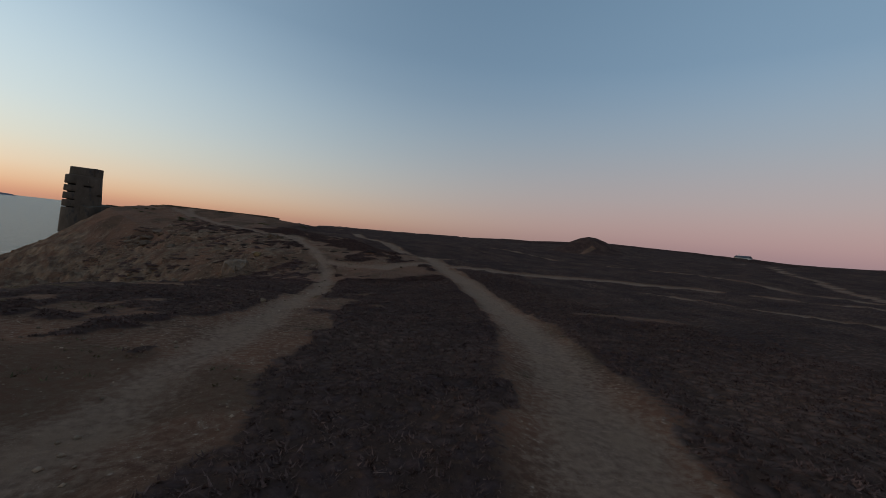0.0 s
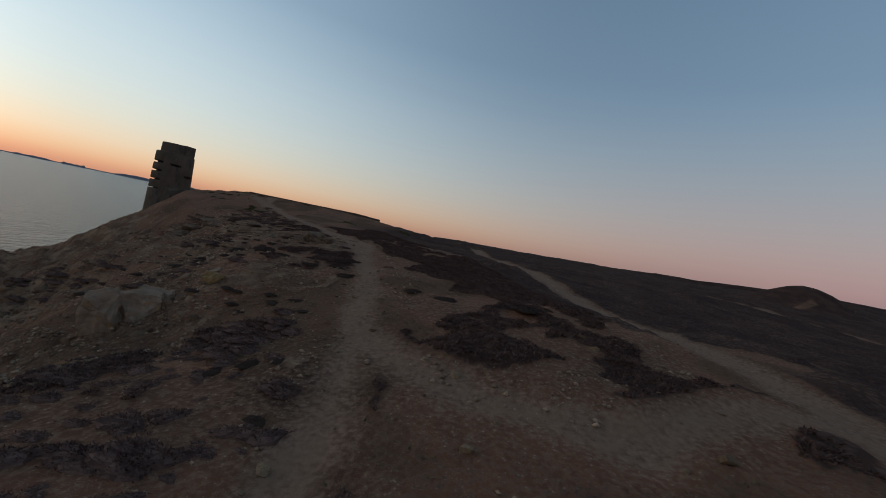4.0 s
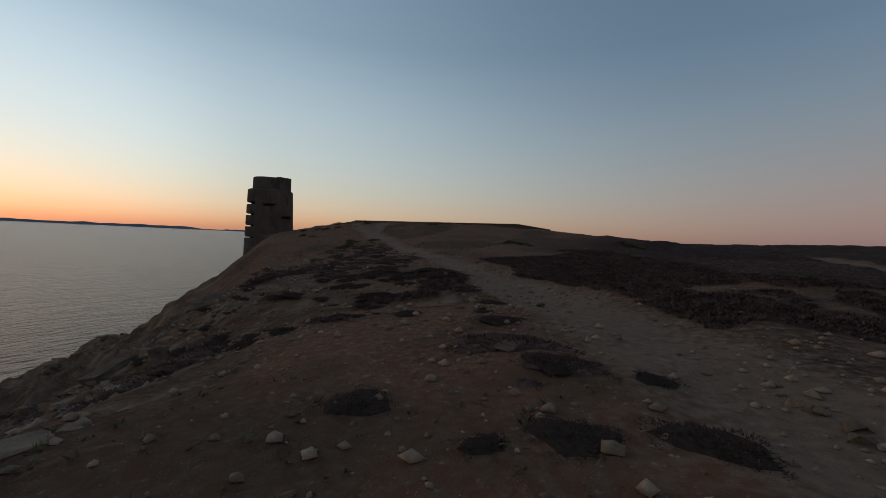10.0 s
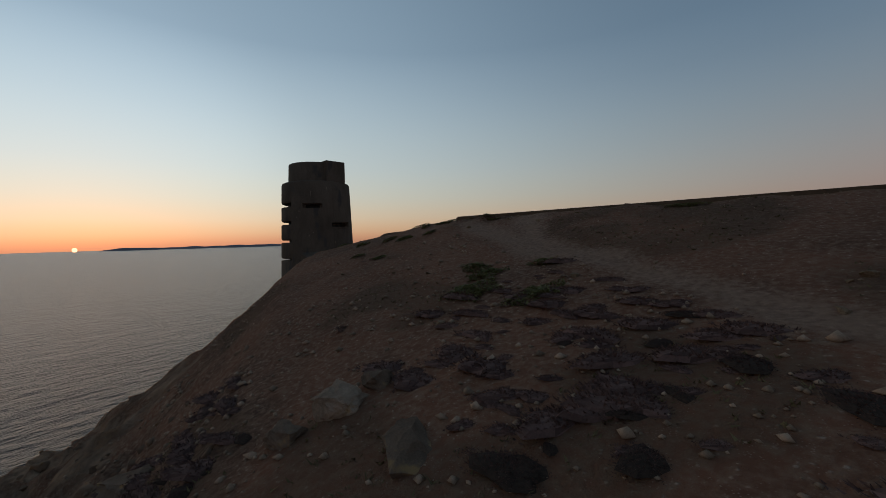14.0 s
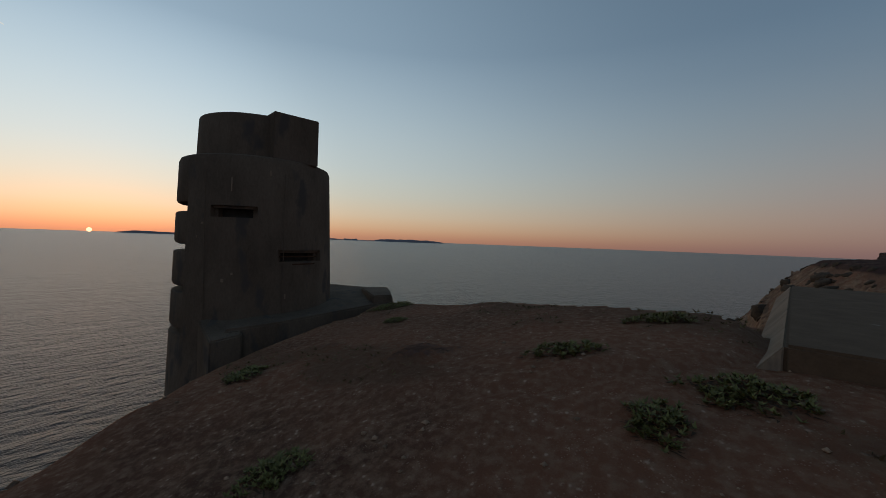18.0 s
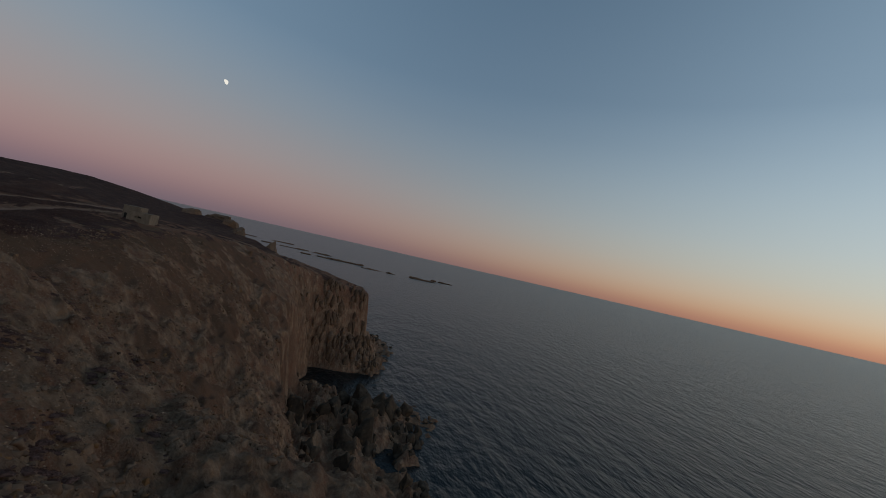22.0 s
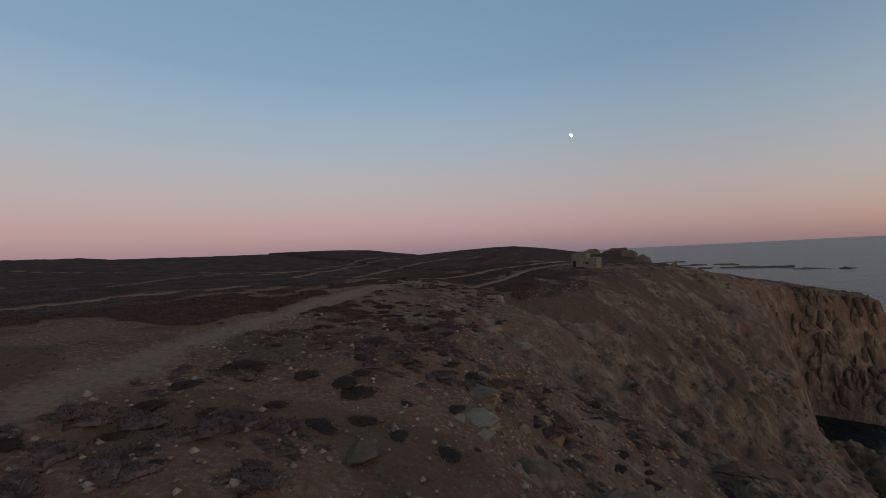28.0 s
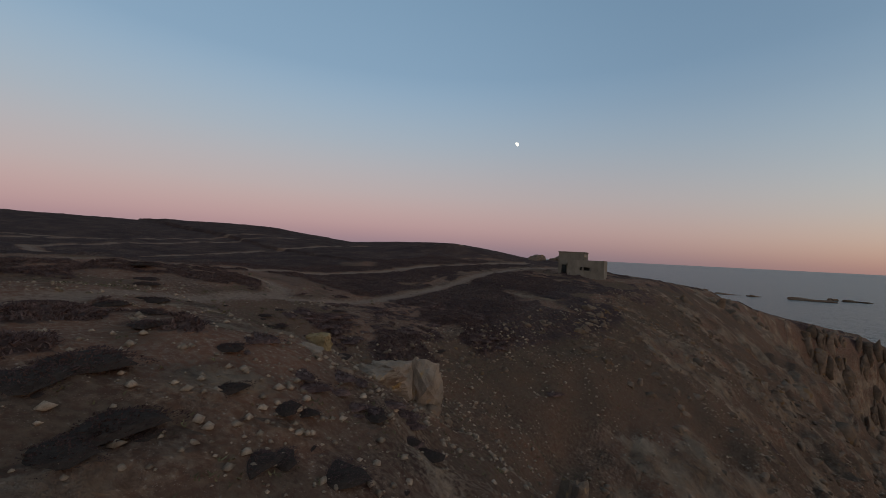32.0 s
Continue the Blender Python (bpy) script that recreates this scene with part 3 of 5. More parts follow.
    z = np.where(deck, np.minimum(z, 69.35), z)
    shelf = smooth(0.75, 1.0, down) * smooth(30, 0, out)
    z = z + shelf * 4.0 * (1 - np.abs(fbm(x, y, 12.0, 131, 4)) * 1.5)
    z = np.where(inland > 60, z + 0.5 * fbm(x, y, 40.0, 141, 3) * smooth(60, 200, inland), z)
    return z, dict(path=path * np.ones_like(z), heath=np.clip(heath, 0, 1), rock=np.clip(rock, 0, 1), turf=np.clip(turf, 0, 1))


def spaced(lo, hi, fine_lo, fine_hi, step, grow=1.045, cap=60.0):
    v = list(np.arange(fine_lo, fine_hi, step))
    s, p = step, fine_hi
    while p < hi:
        v.append(p)
        s = min(s * grow, cap)
        p += s
    s, p = step, fine_lo
    left = []
    while p > lo:
        s = min(s * grow, cap)
        p -= s
        left.append(p)
    return np.array(left[::-1] + v)


def sheet(name, xs, ys, z, material, masks=None):
    nx, ny = len(xs), len(ys)
    gx, gy = np.meshgrid(xs, ys)
    co = np.stack([gx, gy, z], 2).reshape(-1, 3)
    i = np.arange(nx * ny).reshape(ny, nx)
    quads = np.stack([i[:-1, :-1], i[:-1, 1:], i[1:, 1:], i[1:, :-1]], 2).reshape(-1, 4)
    me = bpy.data.meshes.new(name)
    me.vertices.add(len(co))
    me.vertices.foreach_set("co", co.ravel().astype(np.float32))
    me.loops.add(quads.size)
    me.loops.foreach_set("vertex_index", quads.ravel().astype(np.int32))
    me.polygons.add(len(quads))
    me.polygons.foreach_set("loop_start", np.arange(0, quads.size, 4, dtype=np.int32))
    me.polygons.foreach_set("use_smooth", np.ones(len(quads), bool))
    me.update(calc_edges=True)
    for k, v in (masks or {}).items():
        a = me.attributes.new(k, "FLOAT", "POINT")
        a.data.foreach_set("value", v.ravel().astype(np.float32))
    me.materials.append(material)
    return new(name, me)


def raw_mesh(name, verts, faces, material, smooth_faces=False):
    me = bpy.data.meshes.new(name)
    me.from_pydata([tuple(v) for v in verts], [], faces)
    if smooth_faces:
        me.polygons.foreach_set("use_smooth", np.ones(len(me.polygons), bool))
    me.materials.append(material)
    me.update()
    return me


def tri_mesh(name, co, material):
    """A mesh of loose triangles: co has shape (n, 3, 3)."""
    n = len(co)
    me = bpy.data.meshes.new(name)
    me.vertices.add(n * 3)
    me.vertices.foreach_set("co", co.reshape(-1).astype(np.float32))
    me.loops.add(n * 3)
    me.loops.foreach_set("vertex_index", np.arange(n * 3, dtype=np.int32))
    me.polygons.add(n)
    me.polygons.foreach_set("loop_start", np.arange(0, n * 3, 3, dtype=np.int32))
    me.update(calc_edges=True)
    me.materials.append(material)
    return me


xs = spaced(-420, 2600, -84, 22, 0.42, 1.035)
ys = spaced(-1300, 1500, -2, 162, 0.42, 1.022)
gx, gy = np.meshgrid(xs, ys)
gz, masks = relief(gx, gy)
ground = tagged(sheet("ground", xs, ys, gz, GROUND, masks), "stony headland of bare soil, dark heath and rocky cliffs above the sea", "ground", kind="structure")


def bare_z(x, y):
    return float(relief(np.array([float(x)]), np.array([float(y)]))[0][0])


def many_z(x, y):
    return relief(x, y)[0]


def sea_sheet():
    rings = np.concatenate([np.linspace(0, 400, 9), np.geomspace(460, 4950, 40)])
    turns = np.linspace(0, 2 * math.pi, 121)[:-1]
    verts, faces = [], []
    for r in rings:
        # the far water lifts a little, so that its edge meets the sky where the real horizon lies
        lift = 0.0 if r < 900 else 46.0 * ((r - 900) / 4050) ** 1.6
        verts += [(-60 + r * math.cos(a), 60 + r * math.sin(a), lift) for a in turns]
    n = len(turns)
    for k in range(len(rings) - 1):
        for j in range(n):
            a, b = k * n + j, k * n + (j + 1) % n
            faces.append((a, b, b + n, a + n))
    return tagged(new("water", raw_mesh("water", verts, faces, SEA_MAT, True)), "grey-blue sea with small waves, reflecting the dusk sky", "sea", kind="structure")


sea_sheet()

# ---- building helpers ----


def empty(name, at, label, category, group="", kind=""):
    ob = new(name)
    ob.empty_display_size = 0.3
    ob.matrix_world = at if isinstance(at, Matrix) else Matrix.Translation(at)
    return tagged(ob, label, category, group, kind)


def mesh_of(bm, name, material, flat=True):
    me = bpy.data.meshes.new(name)
    bm.normal_update()
    bm.to_mesh(me)
    bm.free()
    me.materials.append(material)
    if not flat:
        me.polygons.foreach_set("use_smooth", np.ones(len(me.polygons), bool))
        me.set_sharp_from_angle(angle=radians(28))
    return me


def part(name, bm, material, parent, label="", flat=True):
    ob = new(name, mesh_of(bm, name, material, flat))
    ob.parent = parent
    return tagged(ob, label)


def chipped(bm, amount, seed):
    """Worn edges: nudge the corners a little."""
    rnd = random.Random(seed)
    for v in bm.verts:
        v.co += Vector((rnd.uniform(-1, 1), rnd.uniform(-1, 1), rnd.uniform(-1, 1))) * amount
    return bm


def arc_block(r0, r1_low, r1_high, a0, a1, z0, z1, round_top=0.0, round_low=0.0):
    """A piece of a round wall: inner radius, outer radius below and above, bearing from a0 to a1 degrees, from z0 to z1."""
    n = max(2, int(abs(a1 - a0) / 5))
    profile = [(r0, z0)]
    if round_low:
        profile += [(r1_low - round_low, z0), (r1_low - 0.3 * round_low, z0 + 0.3 * round_low), (r1_low, z0 + round_low)]
    else:
        profile += [(r1_low, z0)]
    if round_top:
        profile += [(r1_high, z1 - round_top), (r1_high - 0.3 * round_top, z1 - 0.3 * round_top), (r1_high - round_top, z1)]
    else:
        profile += [(r1_high, z1)]
    profile += [(r0, z1)]
    bm = bmesh.new()
    rows = []
    for k in range(n + 1):
        a = radians(a0 + (a1 - a0) * k / n)
        rows.append([bm.verts.new((r * math.cos(a), r * math.sin(a), z)) for r, z in profile])
    m = len(profile)
    full = abs(a1 - a0) >= 359.9
    for k in range(n):
        for j in range(m):
            bm.faces.new((rows[k][j], rows[k + 1][j], rows[k + 1][(j + 1) % m], rows[k][(j + 1) % m]))
    if not full:
        bm.faces.new(rows[0])
        bm.faces.new(rows[-1][::-1])
    bmesh.ops.recalc_face_normals(bm, faces=bm.faces)
    return bm


def prism(points, z0, z1, top_shift=None, bevel=0.05):
    """An upright block over a ground outline; top_shift: heights for each corner of the top."""
    bm = bmesh.new()
    low = [bm.verts.new((x, y, z0)) for x, y in points]
    high = [bm.verts.new((x, y, z1 if top_shift is None else top_shift[k])) for k, (x, y) in enumerate(points)]
    n = len(points)
    for k in range(n):
        bm.faces.new((low[k], low[(k + 1) % n], high[(k + 1) % n], high[k]))
    bm.faces.new(high)
    bm.faces.new(low[::-1])
    bmesh.ops.recalc_face_normals(bm, faces=bm.faces)
    if bevel:
        bmesh.ops.bevel(bm, geom=bm.edges[:], offset=bevel, segments=2, affect="EDGES")
    return bm


def box(cx, cy, cz, sx, sy, sz, turn=0.0, bevel=0.03):
    c, s = math.cos(radians(turn)), math.sin(radians(turn))
    pts = [(cx + c * a * sx / 2 - s * b * sy / 2, cy + s * a * sx / 2 + c * b * sy / 2) for a, b in ((-1, -1), (1, -1), (1, 1), (-1, 1))]
    return prism(pts, cz - sz / 2, cz + sz / 2, bevel=bevel)


# ---- the observation tower ----
TX, TY = -98.5, 151.2


def build_tower():
    t = empty("observation_tower", (TX, TY, 0), "tall round weathered concrete observation tower with stacked viewing slits", "tower")

    def radius(z):
        return 5.2 - (z - 61) * 0.034
    # the core's near-black colour stands for shade behind the slits
    part("core", arc_block(0.4, 3.8, 3.7, 0, 360, 58, 76.0), SHADE_AND_JOINT, t, "inner wall behind the slits, coloured near black for shade", flat=False)
    # seaward shells with open slits between them
    levels = [(57.0, 65.22), (65.48, 67.72), (68.02, 70.18), (70.60, 72.60), (73.10, 76.05)]
    for k, (z0, z1) in enumerate(levels):
        part("visor_band", arc_block(3.6, radius(z0) - 0.02, radius(z1), 78, 281, z0, z1, 0.35 if k == 4 else 0.12, 0.25 if k else 0), CONCRETE, t, flat=False)
    # near-black blocks paint the shade inside the slits
    for z0, z1 in zip([l[1] for l in levels], [l[0] for l in levels[1:]]):
        part("slit_shade_block", arc_block(3.3, 3.9, 3.9, 80, 279, z0 - 0.01, z1 + 0.01), SHADE_AND_JOINT, t, "near-black block for the shade in a slit behind the concrete visors", flat=False)
    # landward wall round its two embrasures
    r = radius
    walls = [(281, 438, 57, 69.72), (281, 347, 69.72, 70.42), (385, 438, 69.72, 70.42), (281, 438, 70.42, 72.28), (281, 302, 72.28, 72.96), (333, 438, 72.28, 72.96)]
    for a0, a1, z0, z1 in walls:
        part("wall_section", arc_block(3.8, r(z0), r(z1), a0, a1, z0, z1), CONCRETE, t, flat=False)
    part("wall_section", arc_block(3.8, r(72.96), r(76.05), 281, 438, 72.96, 76.05, 0.35), CONCRETE, t, flat=False)
    for a0, a1, z0, z1 in ((347, 385, 69.72, 70.42), (302, 333, 72.28, 72.96)):
        # stepped cheeks, ceiling slab and back of each embrasure; the back is coloured near black for shade
        part("embrasure_back", arc_block(3.5, 4.05, 4.05, a0 - 1, a1 + 1, z0 - 0.05, z1 + 0.05), SHADE_AND_JOINT, t)
        for a in (a0, a1):
            part("embrasure_cheek", arc_block(4.0, r(z0) - 0.35, r(z1) - 0.35, a - 3, a + 3, z0 - 0.1, z1 + 0.1), CONCRETE, t)
        part("embrasure_lintel", arc_block(4.0, r(z1) - 0.18, r(z1) - 0.18, a0 - 1, a1 + 1, z1 - 0.16, z1 + 0.02), CONCRETE, t)
    part("rusty_bar", arc_block(4.6, 4.72, 4.72, 349, 383, 69.98, 70.06), RUST, t, "rusted steel bar in the lower embrasure")
    part("rust_stain_ledge", arc_block(4.9, r(69.6) + 0.05, r(69.6) + 0.05, 357, 377, 69.52, 69.6), RUST, t, "rusty ledge under the lower embrasure")
    # the smaller drum on top, with its square stair head on the land side
    part("roof_slab", arc_block(0.05, 4.3, 4.3, 0, 360, 75.7, 75.98), CONCRETE, t)
    part("top_drum", arc_block(0.05, 3.78, 3.66, 0, 360, 75.95, 78.72, 0.10), CONCRETE, t, flat=False)
    ax, ay, bx, by = -94.25 - TX, 149.9 - TY, -93.85 - TX, 152.75 - TY
    part("stair_head", prism([(ax, ay), (bx, by), (bx - 4.2, by + 0.7), (ax - 4.2, ay + 0.7)], 75.9, 78.86, bevel=0.05), CONCRETE, t)
    # shallow scars, pipes and bolt plates on the wall
    for a, z, w, h in ((296, 71.9, 0.16, 0.12), (292, 71.1, 0.1, 0.16), (312, 68.6, 0.14, 0.2), (318, 69.0, 0.1, 0.14), (341, 75.0, 0.1, 0.35), (316, 74.2, 0.06, 0.8), (352, 67.6, 0.08, 0.3), (338, 66.4, 0.25, 0.22)):
        aa = radians(a)
        rr = r(z)
        part("wall_scar", box(rr * math.cos(aa), rr * math.sin(aa), z, 0.06, w, h, a, 0.01), CONCRETE_PALE, t, "pale patch of broken concrete")
    for a in (300, 350):
        aa = radians(a)
        part("shutter_mark", box((r(66) + 0.01) * math.cos(aa), (r(66) + 0.01) * math.sin(aa), 69.5, 0.03, 0.05, 11.0, a, 0.008), CONCRETE, t)
    # lower blockhouse at its foot
    front = [(-91.1, 157.4), (-92.0, 149.2), (-93.6, 147.0), (-97.5, 149.0), (-101, 158.0), (-94.8, 160.6)]
    pts = [(x - TX, y - TY) for x, y in front]
    part("blockhouse", prism(pts, 57, 66.9, [67.0, 66.45, 66.05, 66.8, 67.3, 67.2], 0.12), CONCRETE, t, "low angular concrete blockhouse joined to the tower")
    part("blockhouse_parapet", prism([(-91.2 - TX, 157.3 - TY), (-91.6 - TX, 155.9 - TY), (-95.6 - TX, 158.2 - TY), (-94.9 - TX, 160.4 - TY)], 66.8, 67.4, bevel=0.08), CONCRETE, t)
    part("sloping_apron", prism([(-90.9 - TX, 156.2 - TY), (-91.5 - TX, 150.4 - TY), (-93.2 - TX, 149.4 - TY), (-93.0 - TX, 156.0 - TY)], 60, 66, [65.0, 64.4, 66.2, 66.6], 0.1), CONCRETE, t, "sloping concrete apron against the blockhouse")
    part("buttress", prism([(-93.3 - TX, 146.2 - TY), (-92.7 - TX, 147.6 - TY), (-95.2 - TX, 148.6 - TY), (-96.0 - TX, 146.6 - TY)], 57, 66.5, [65.6, 65.9, 66.6, 66.3], 0.08), CONCRETE, t)
    part("pale_chip", box(-91.75 - TX, 152.3 - TY, 65.6, 0.1, 0.35, 0.3, 8, 0.03), CONCRETE_PALE, t, "pale chip in the concrete")


build_tower()


# ---- blockhouse on the southern cliff ----
def build_bunker():
    b = empty("cliff_bunker", Matrix.Translation((-17.0, 9.5, 0)) @ pose(0, 0, 0, 0, 0, 5), "two-level pale concrete bunker standing at the cliff edge", "bunker")
    # front block round its firing slit
    part("front_wall_lower", box(-0.5, 2.3, 62.65, 6.0, 0.7, 3.7, bevel=0.05), CONCRETE_PALE, b)
    part("front_wall_upper", box(-0.5, 2.3, 65.65, 6.0, 0.7, 1.2, bevel=0.05), CONCRETE_PALE, b)
    for x, w in ((-2.35, 2.3), (1.45, 2.1), (-0.05, 0.25)):
        part("slit_pier", box(x, 2.3, 64.78, w, 0.68, 0.58, bevel=0.02), CONCRETE_PALE, b)
    part("seaward_wall", box(-3.15, -0.7, 63.3, 0.7, 5.3, 5.9, bevel=0.05), CONCRETE_PALE, b)
    part("landward_wall", box(2.1, 0.2, 63.3, 0.7, 3.5, 5.9, bevel=0.05), CONCRETE_PALE, b)
    part("front_roof", box(-0.5, -0.6, 66.1, 5.9, 5.3, 0.3, bevel=0.06), CONCRETE_PALE, b)
    # solid near-black block paints the shade behind the firing slit
    part("chamber", box(-0.5, 0.6, 64.2, 4.5, 2.4, 3.2, bevel=0), SHADE_AND_JOINT, b, "near-black block for the shade inside the bunker")
    # taller block behind it, with its doorway beside the front block
    tall = part("tall_block", box(2.1, -1.2, 64.3, 4.4, 5.0, 6.7, bevel=0.06), CONCRETE_PALE, b)
    part("roof_slab", box(2.1, -1.2, 67.6, 4.6, 5.2, 0.16, bevel=0.03), CONCRETE_PALE, tall)
    # flat dark panel on the solid block paints the doorway's shade
    part("doorway", box(3.3, 1.32, 64.4, 0.8, 0.1, 1.9, bevel=0), SHADE_AND_JOINT, b, "near-black panel for the shade in a doorway")
    part("door_lintel", box(3.3, 1.36, 65.42, 1.1, 0.16, 0.16, bevel=0.02), CONCRETE_PALE, b)
    part("broken_parapet", chipped(box(0.1, 0.9, 66.5, 1.1, 0.45, 0.6, 14, 0.08), 0.05, 4), CONCRETE_PALE, b, "broken pale stump of parapet")


build_bunker()

# ---- half-buried gun shelter on its mound, and the concrete platform by the tower ----
hz = bare_z(24, -11)
shelter = empty("gun_shelter", Matrix.Translation((24, -11, hz - 2.0)) @ pose(0, 0, 0, 0, 0, 32), "half-buried concrete shelter on a grassy mound", "bunker")
part("front_wall", box(0, 0, 0.3, 7.5, 1.0, 3.0, bevel=0.06), CONCRETE_PALE, shelter)
part("roof", box(0, -2.6, 1.7, 8.2, 6.0, 0.4, bevel=0.08), CONCRETE_PALE, shelter)
part("side_wall", box(-3.6, -2.4, 0.3, 0.8, 5.0, 2.6, bevel=0.05), CONCRETE_PALE, shelter)
part("side_wall", box(3.6, -2.4, 0.3, 0.8, 5.0, 2.6, bevel=0.05), CONCRETE_PALE, shelter)
# flat dark panel on the wall paints the opening's shade
part("embrasure", box(0.5, 0.5, 0.7, 2.2, 0.1, 0.6, bevel=0), SHADE_AND_JOINT, shelter, "near-black panel for the shade in an embrasure")

platform = empty("gun_platform", (-70.7, 147.0, 69.72), "broad low concrete gun platform with worn pale streaks in bare soil", "platform")
e1, e2 = Vector((0.06, 0.998)), Vector((0.996, -0.084))
c1, c2 = e1 * 17.4, e2 * 32.0
part("deck", prism([(0, 0), tuple(c2), tuple(c1 + c2), tuple(c1)], -1.6, 0.0, bevel=0.06), SLAB_MAT, platform)
side = e2 * -0.55
part("sloped_kerb", prism([tuple(side), (0, 0), tuple(c1), tuple(c1 + side)], -1.6, -0.1, [-0.75, -0.03, -0.03, -0.75], 0.03), CONCRETE_PALE, platform, "pale sloped concrete kerb")
for k in range(1, 7):
    j = e2 * (4.6 * k)
    part("joint", prism([tuple(j), tuple(j + e2 * 0.05), tuple(j + e2 * 0.05 + c1), tuple(j + c1)], -0.05, 0.006, bevel=0), SHADE_AND_JOINT, platform, "dark expansion joint")

far_box = empty("concrete_block", (41, 196, bare_z(41, 196)), "small square concrete block out on the heath", "block")
part("block", box(0, 0, 0.5, 4.2, 2.4, 2.0, 12, 0.06), CONCRETE_PALE, far_box)
part("cap", box(0, 0, 1.55, 4.5, 2.7, 0.2, 12, 0.04), CONCRETE_PALE, far_box)


# ---- rocks ----
def boulder(seed, sx, sy, sz, rough=0.22, cuts=9, detail=3, up=0.2):
    """A weathered block: the hull of scattered corners, its faces split and roughened."""
    rnd = random.Random(seed)
    bm = bmesh.new()
    for _ in range(9 + cuts):
        p = Vector((rnd.uniform(-1, 1), rnd.uniform(-1, 1), rnd.uniform(-1, 1)))
        p = p / max(abs(p.x), abs(p.y), abs(p.z)) * rnd.uniform(0.78, 0.95)
        if p.length > 1.15:
            p *= 1.15 / p.length
        bm.verts.new(p)
    bmesh.ops.convex_hull(bm, input=bm.verts[:])
    bmesh.ops.delete(bm, geom=[v for v in bm.verts if not v.link_faces], context="VERTS")
    step = {1: 0, 2: 1, 3: 3, 4: 7}[detail]
    if step:
        bmesh.ops.subdivide_edges(bm, edges=bm.edges[:], cuts=step, use_grid_fill=True)
        bmesh.ops.triangulate(bm, faces=bm.faces[:])
        bm.normal_update()
        lay = Vector((rnd.uniform(-0.4, 0.4), rnd.uniform(-0.4, 0.4), 1)).normalized()
        for v in bm.verts:
            q = v.co * 1.7 + Vector((seed * 3.1, seed * 1.7, 0))
            k = 0.55 * noise.noise(q) + 0.3 * noise.noise(q * 2.7) + 0.16 * noise.noise(q * 6.5)
            groove = abs(noise.noise(Vector((v.co.dot(lay) * 4.0 + seed, 0.6 * q.x, 0.6 * q.y))))
            v.co += v.normal * rough * (k - 0.5 * max(0, 0.22 - groove) * 3)
    for v in bm.verts:
        v.co = Vector((v.co.x * sx, v.co.y * sy, (v.co.z + up) * sz))
    bmesh.ops.recalc_face_normals(bm, faces=bm.faces)
    return bm


def rock(name, x, y, sx, sy, sz, seed, label, turn=0, tilt=0, sink=0.15, material=None, group="", detail=3, rough=0.22):
    bm = boulder(seed, sx, sy, sz, rough, detail=detail)
    ob = new(name, mesh_of(bm, name, material or ROCK_MAT, flat=True))
    ob.matrix_world = Matrix.Translation((x, y, bare_z(x, y) - sink * sz)) @ pose(0, 0, 0, tilt, tilt * 0.5, turn)
    return tagged(ob, label, "rock", group)


# the pale outcrop beside the path, out of several slabs
rock("rock_outcrop", -21.2, 86.9, 1.6, 1.1, 0.95, 3, "massive grey weathered rock outcrop beside the path", 20, 4, 0.12, OUTCROP_MAT, detail=4)
rock("rock_outcrop", -22.4, 87.9, 0.8, 0.65, 1.0, 5, "tilted orange-grey rock face in dark heather", 40, 14, 0.1, OUTCROP_MAT, detail=4)
rock("rock_outcrop", -22.5, 86.0, 0.6, 0.5, 0.5, 8, "rounded grey boulder in dark heather", 0, 10, 0.15, OUTCROP_MAT, detail=4)
rock("rock_outcrop", -19.8, 87.0, 1.15, 0.95, 0.6, 14, "grooved low grey rock at the foot of an outcrop", 75, 6, 0.15, OUTCROP_MAT, detail=4)
rock("rock_slab", -25.6, 86.6, 0.5, 0.8, 0.22, 12, "long grey rock slab on the slope", 30, 12, 0.35, detail=4)
slab_rnd = random.Random(5)
for k, (x, y, size) in enumerate([(-36.2, 95.5, 0.9), (-37.9, 91.6, 1.1), (-41.2, 90.8, 1.0), (-40.3, 96.0, 0.8), (-30.3, 91.3, 0.45), (-44.6, 97.4, 0.8), (-53.9, 115.6, 0.9)]):
    for j in range(5):
        s = size * (1.0 if j == 0 else slab_rnd.uniform(0.25, 0.6))
        away = 0.0 if j == 0 else 1.5
        rock("rock_slab", x + away * slab_rnd.uniform(-1, 1), y + away * slab_rnd.uniform(-1, 1), s * 1.25, s * 0.8, s * slab_rnd.uniform(0.3, 0.5), 400 + 10 * k + j,
             "pale weathered bedrock showing between heather", slab_rnd.uniform(0, 180), slab_rnd.uniform(2, 9), 0.35, PALE_ROCK, "bedrock slabs", 4 if j == 0 else 3, 0.18)
rock("standing_rock", -22.3, 66.5, 1.0, 0.9, 1.75, 31, "split pale standing rock on the cliff slope", 10, 6, 0.0, PALE_ROCK, detail=4)
rock("standing_rock", -21.3, 67.6, 1.25, 1.0, 1.25, 35, "shorter half of a split pale standing rock", 50, -8, 0.0, PALE_ROCK, detail=4)
rock("standing_rock", -21.6, 68.7, 1.3, 0.85, 0.75, 38, "low pale rock at the foot of a standing rock", 30, 6, 0.05, PALE_ROCK, detail=4)
rock("orange_rock", -19.3, 70.3, 0.62, 0.5, 0.6, 37, "mottled orange rock on the slope", 0, 5, 0.1, ORANGE_ROCK, detail=4)
rock("pale_rock", -20.3, 71.6, 0.6, 0.5, 0.35, 39, "low pale rock beside an orange rock", 40, 5, 0.15, PALE_ROCK, detail=4)
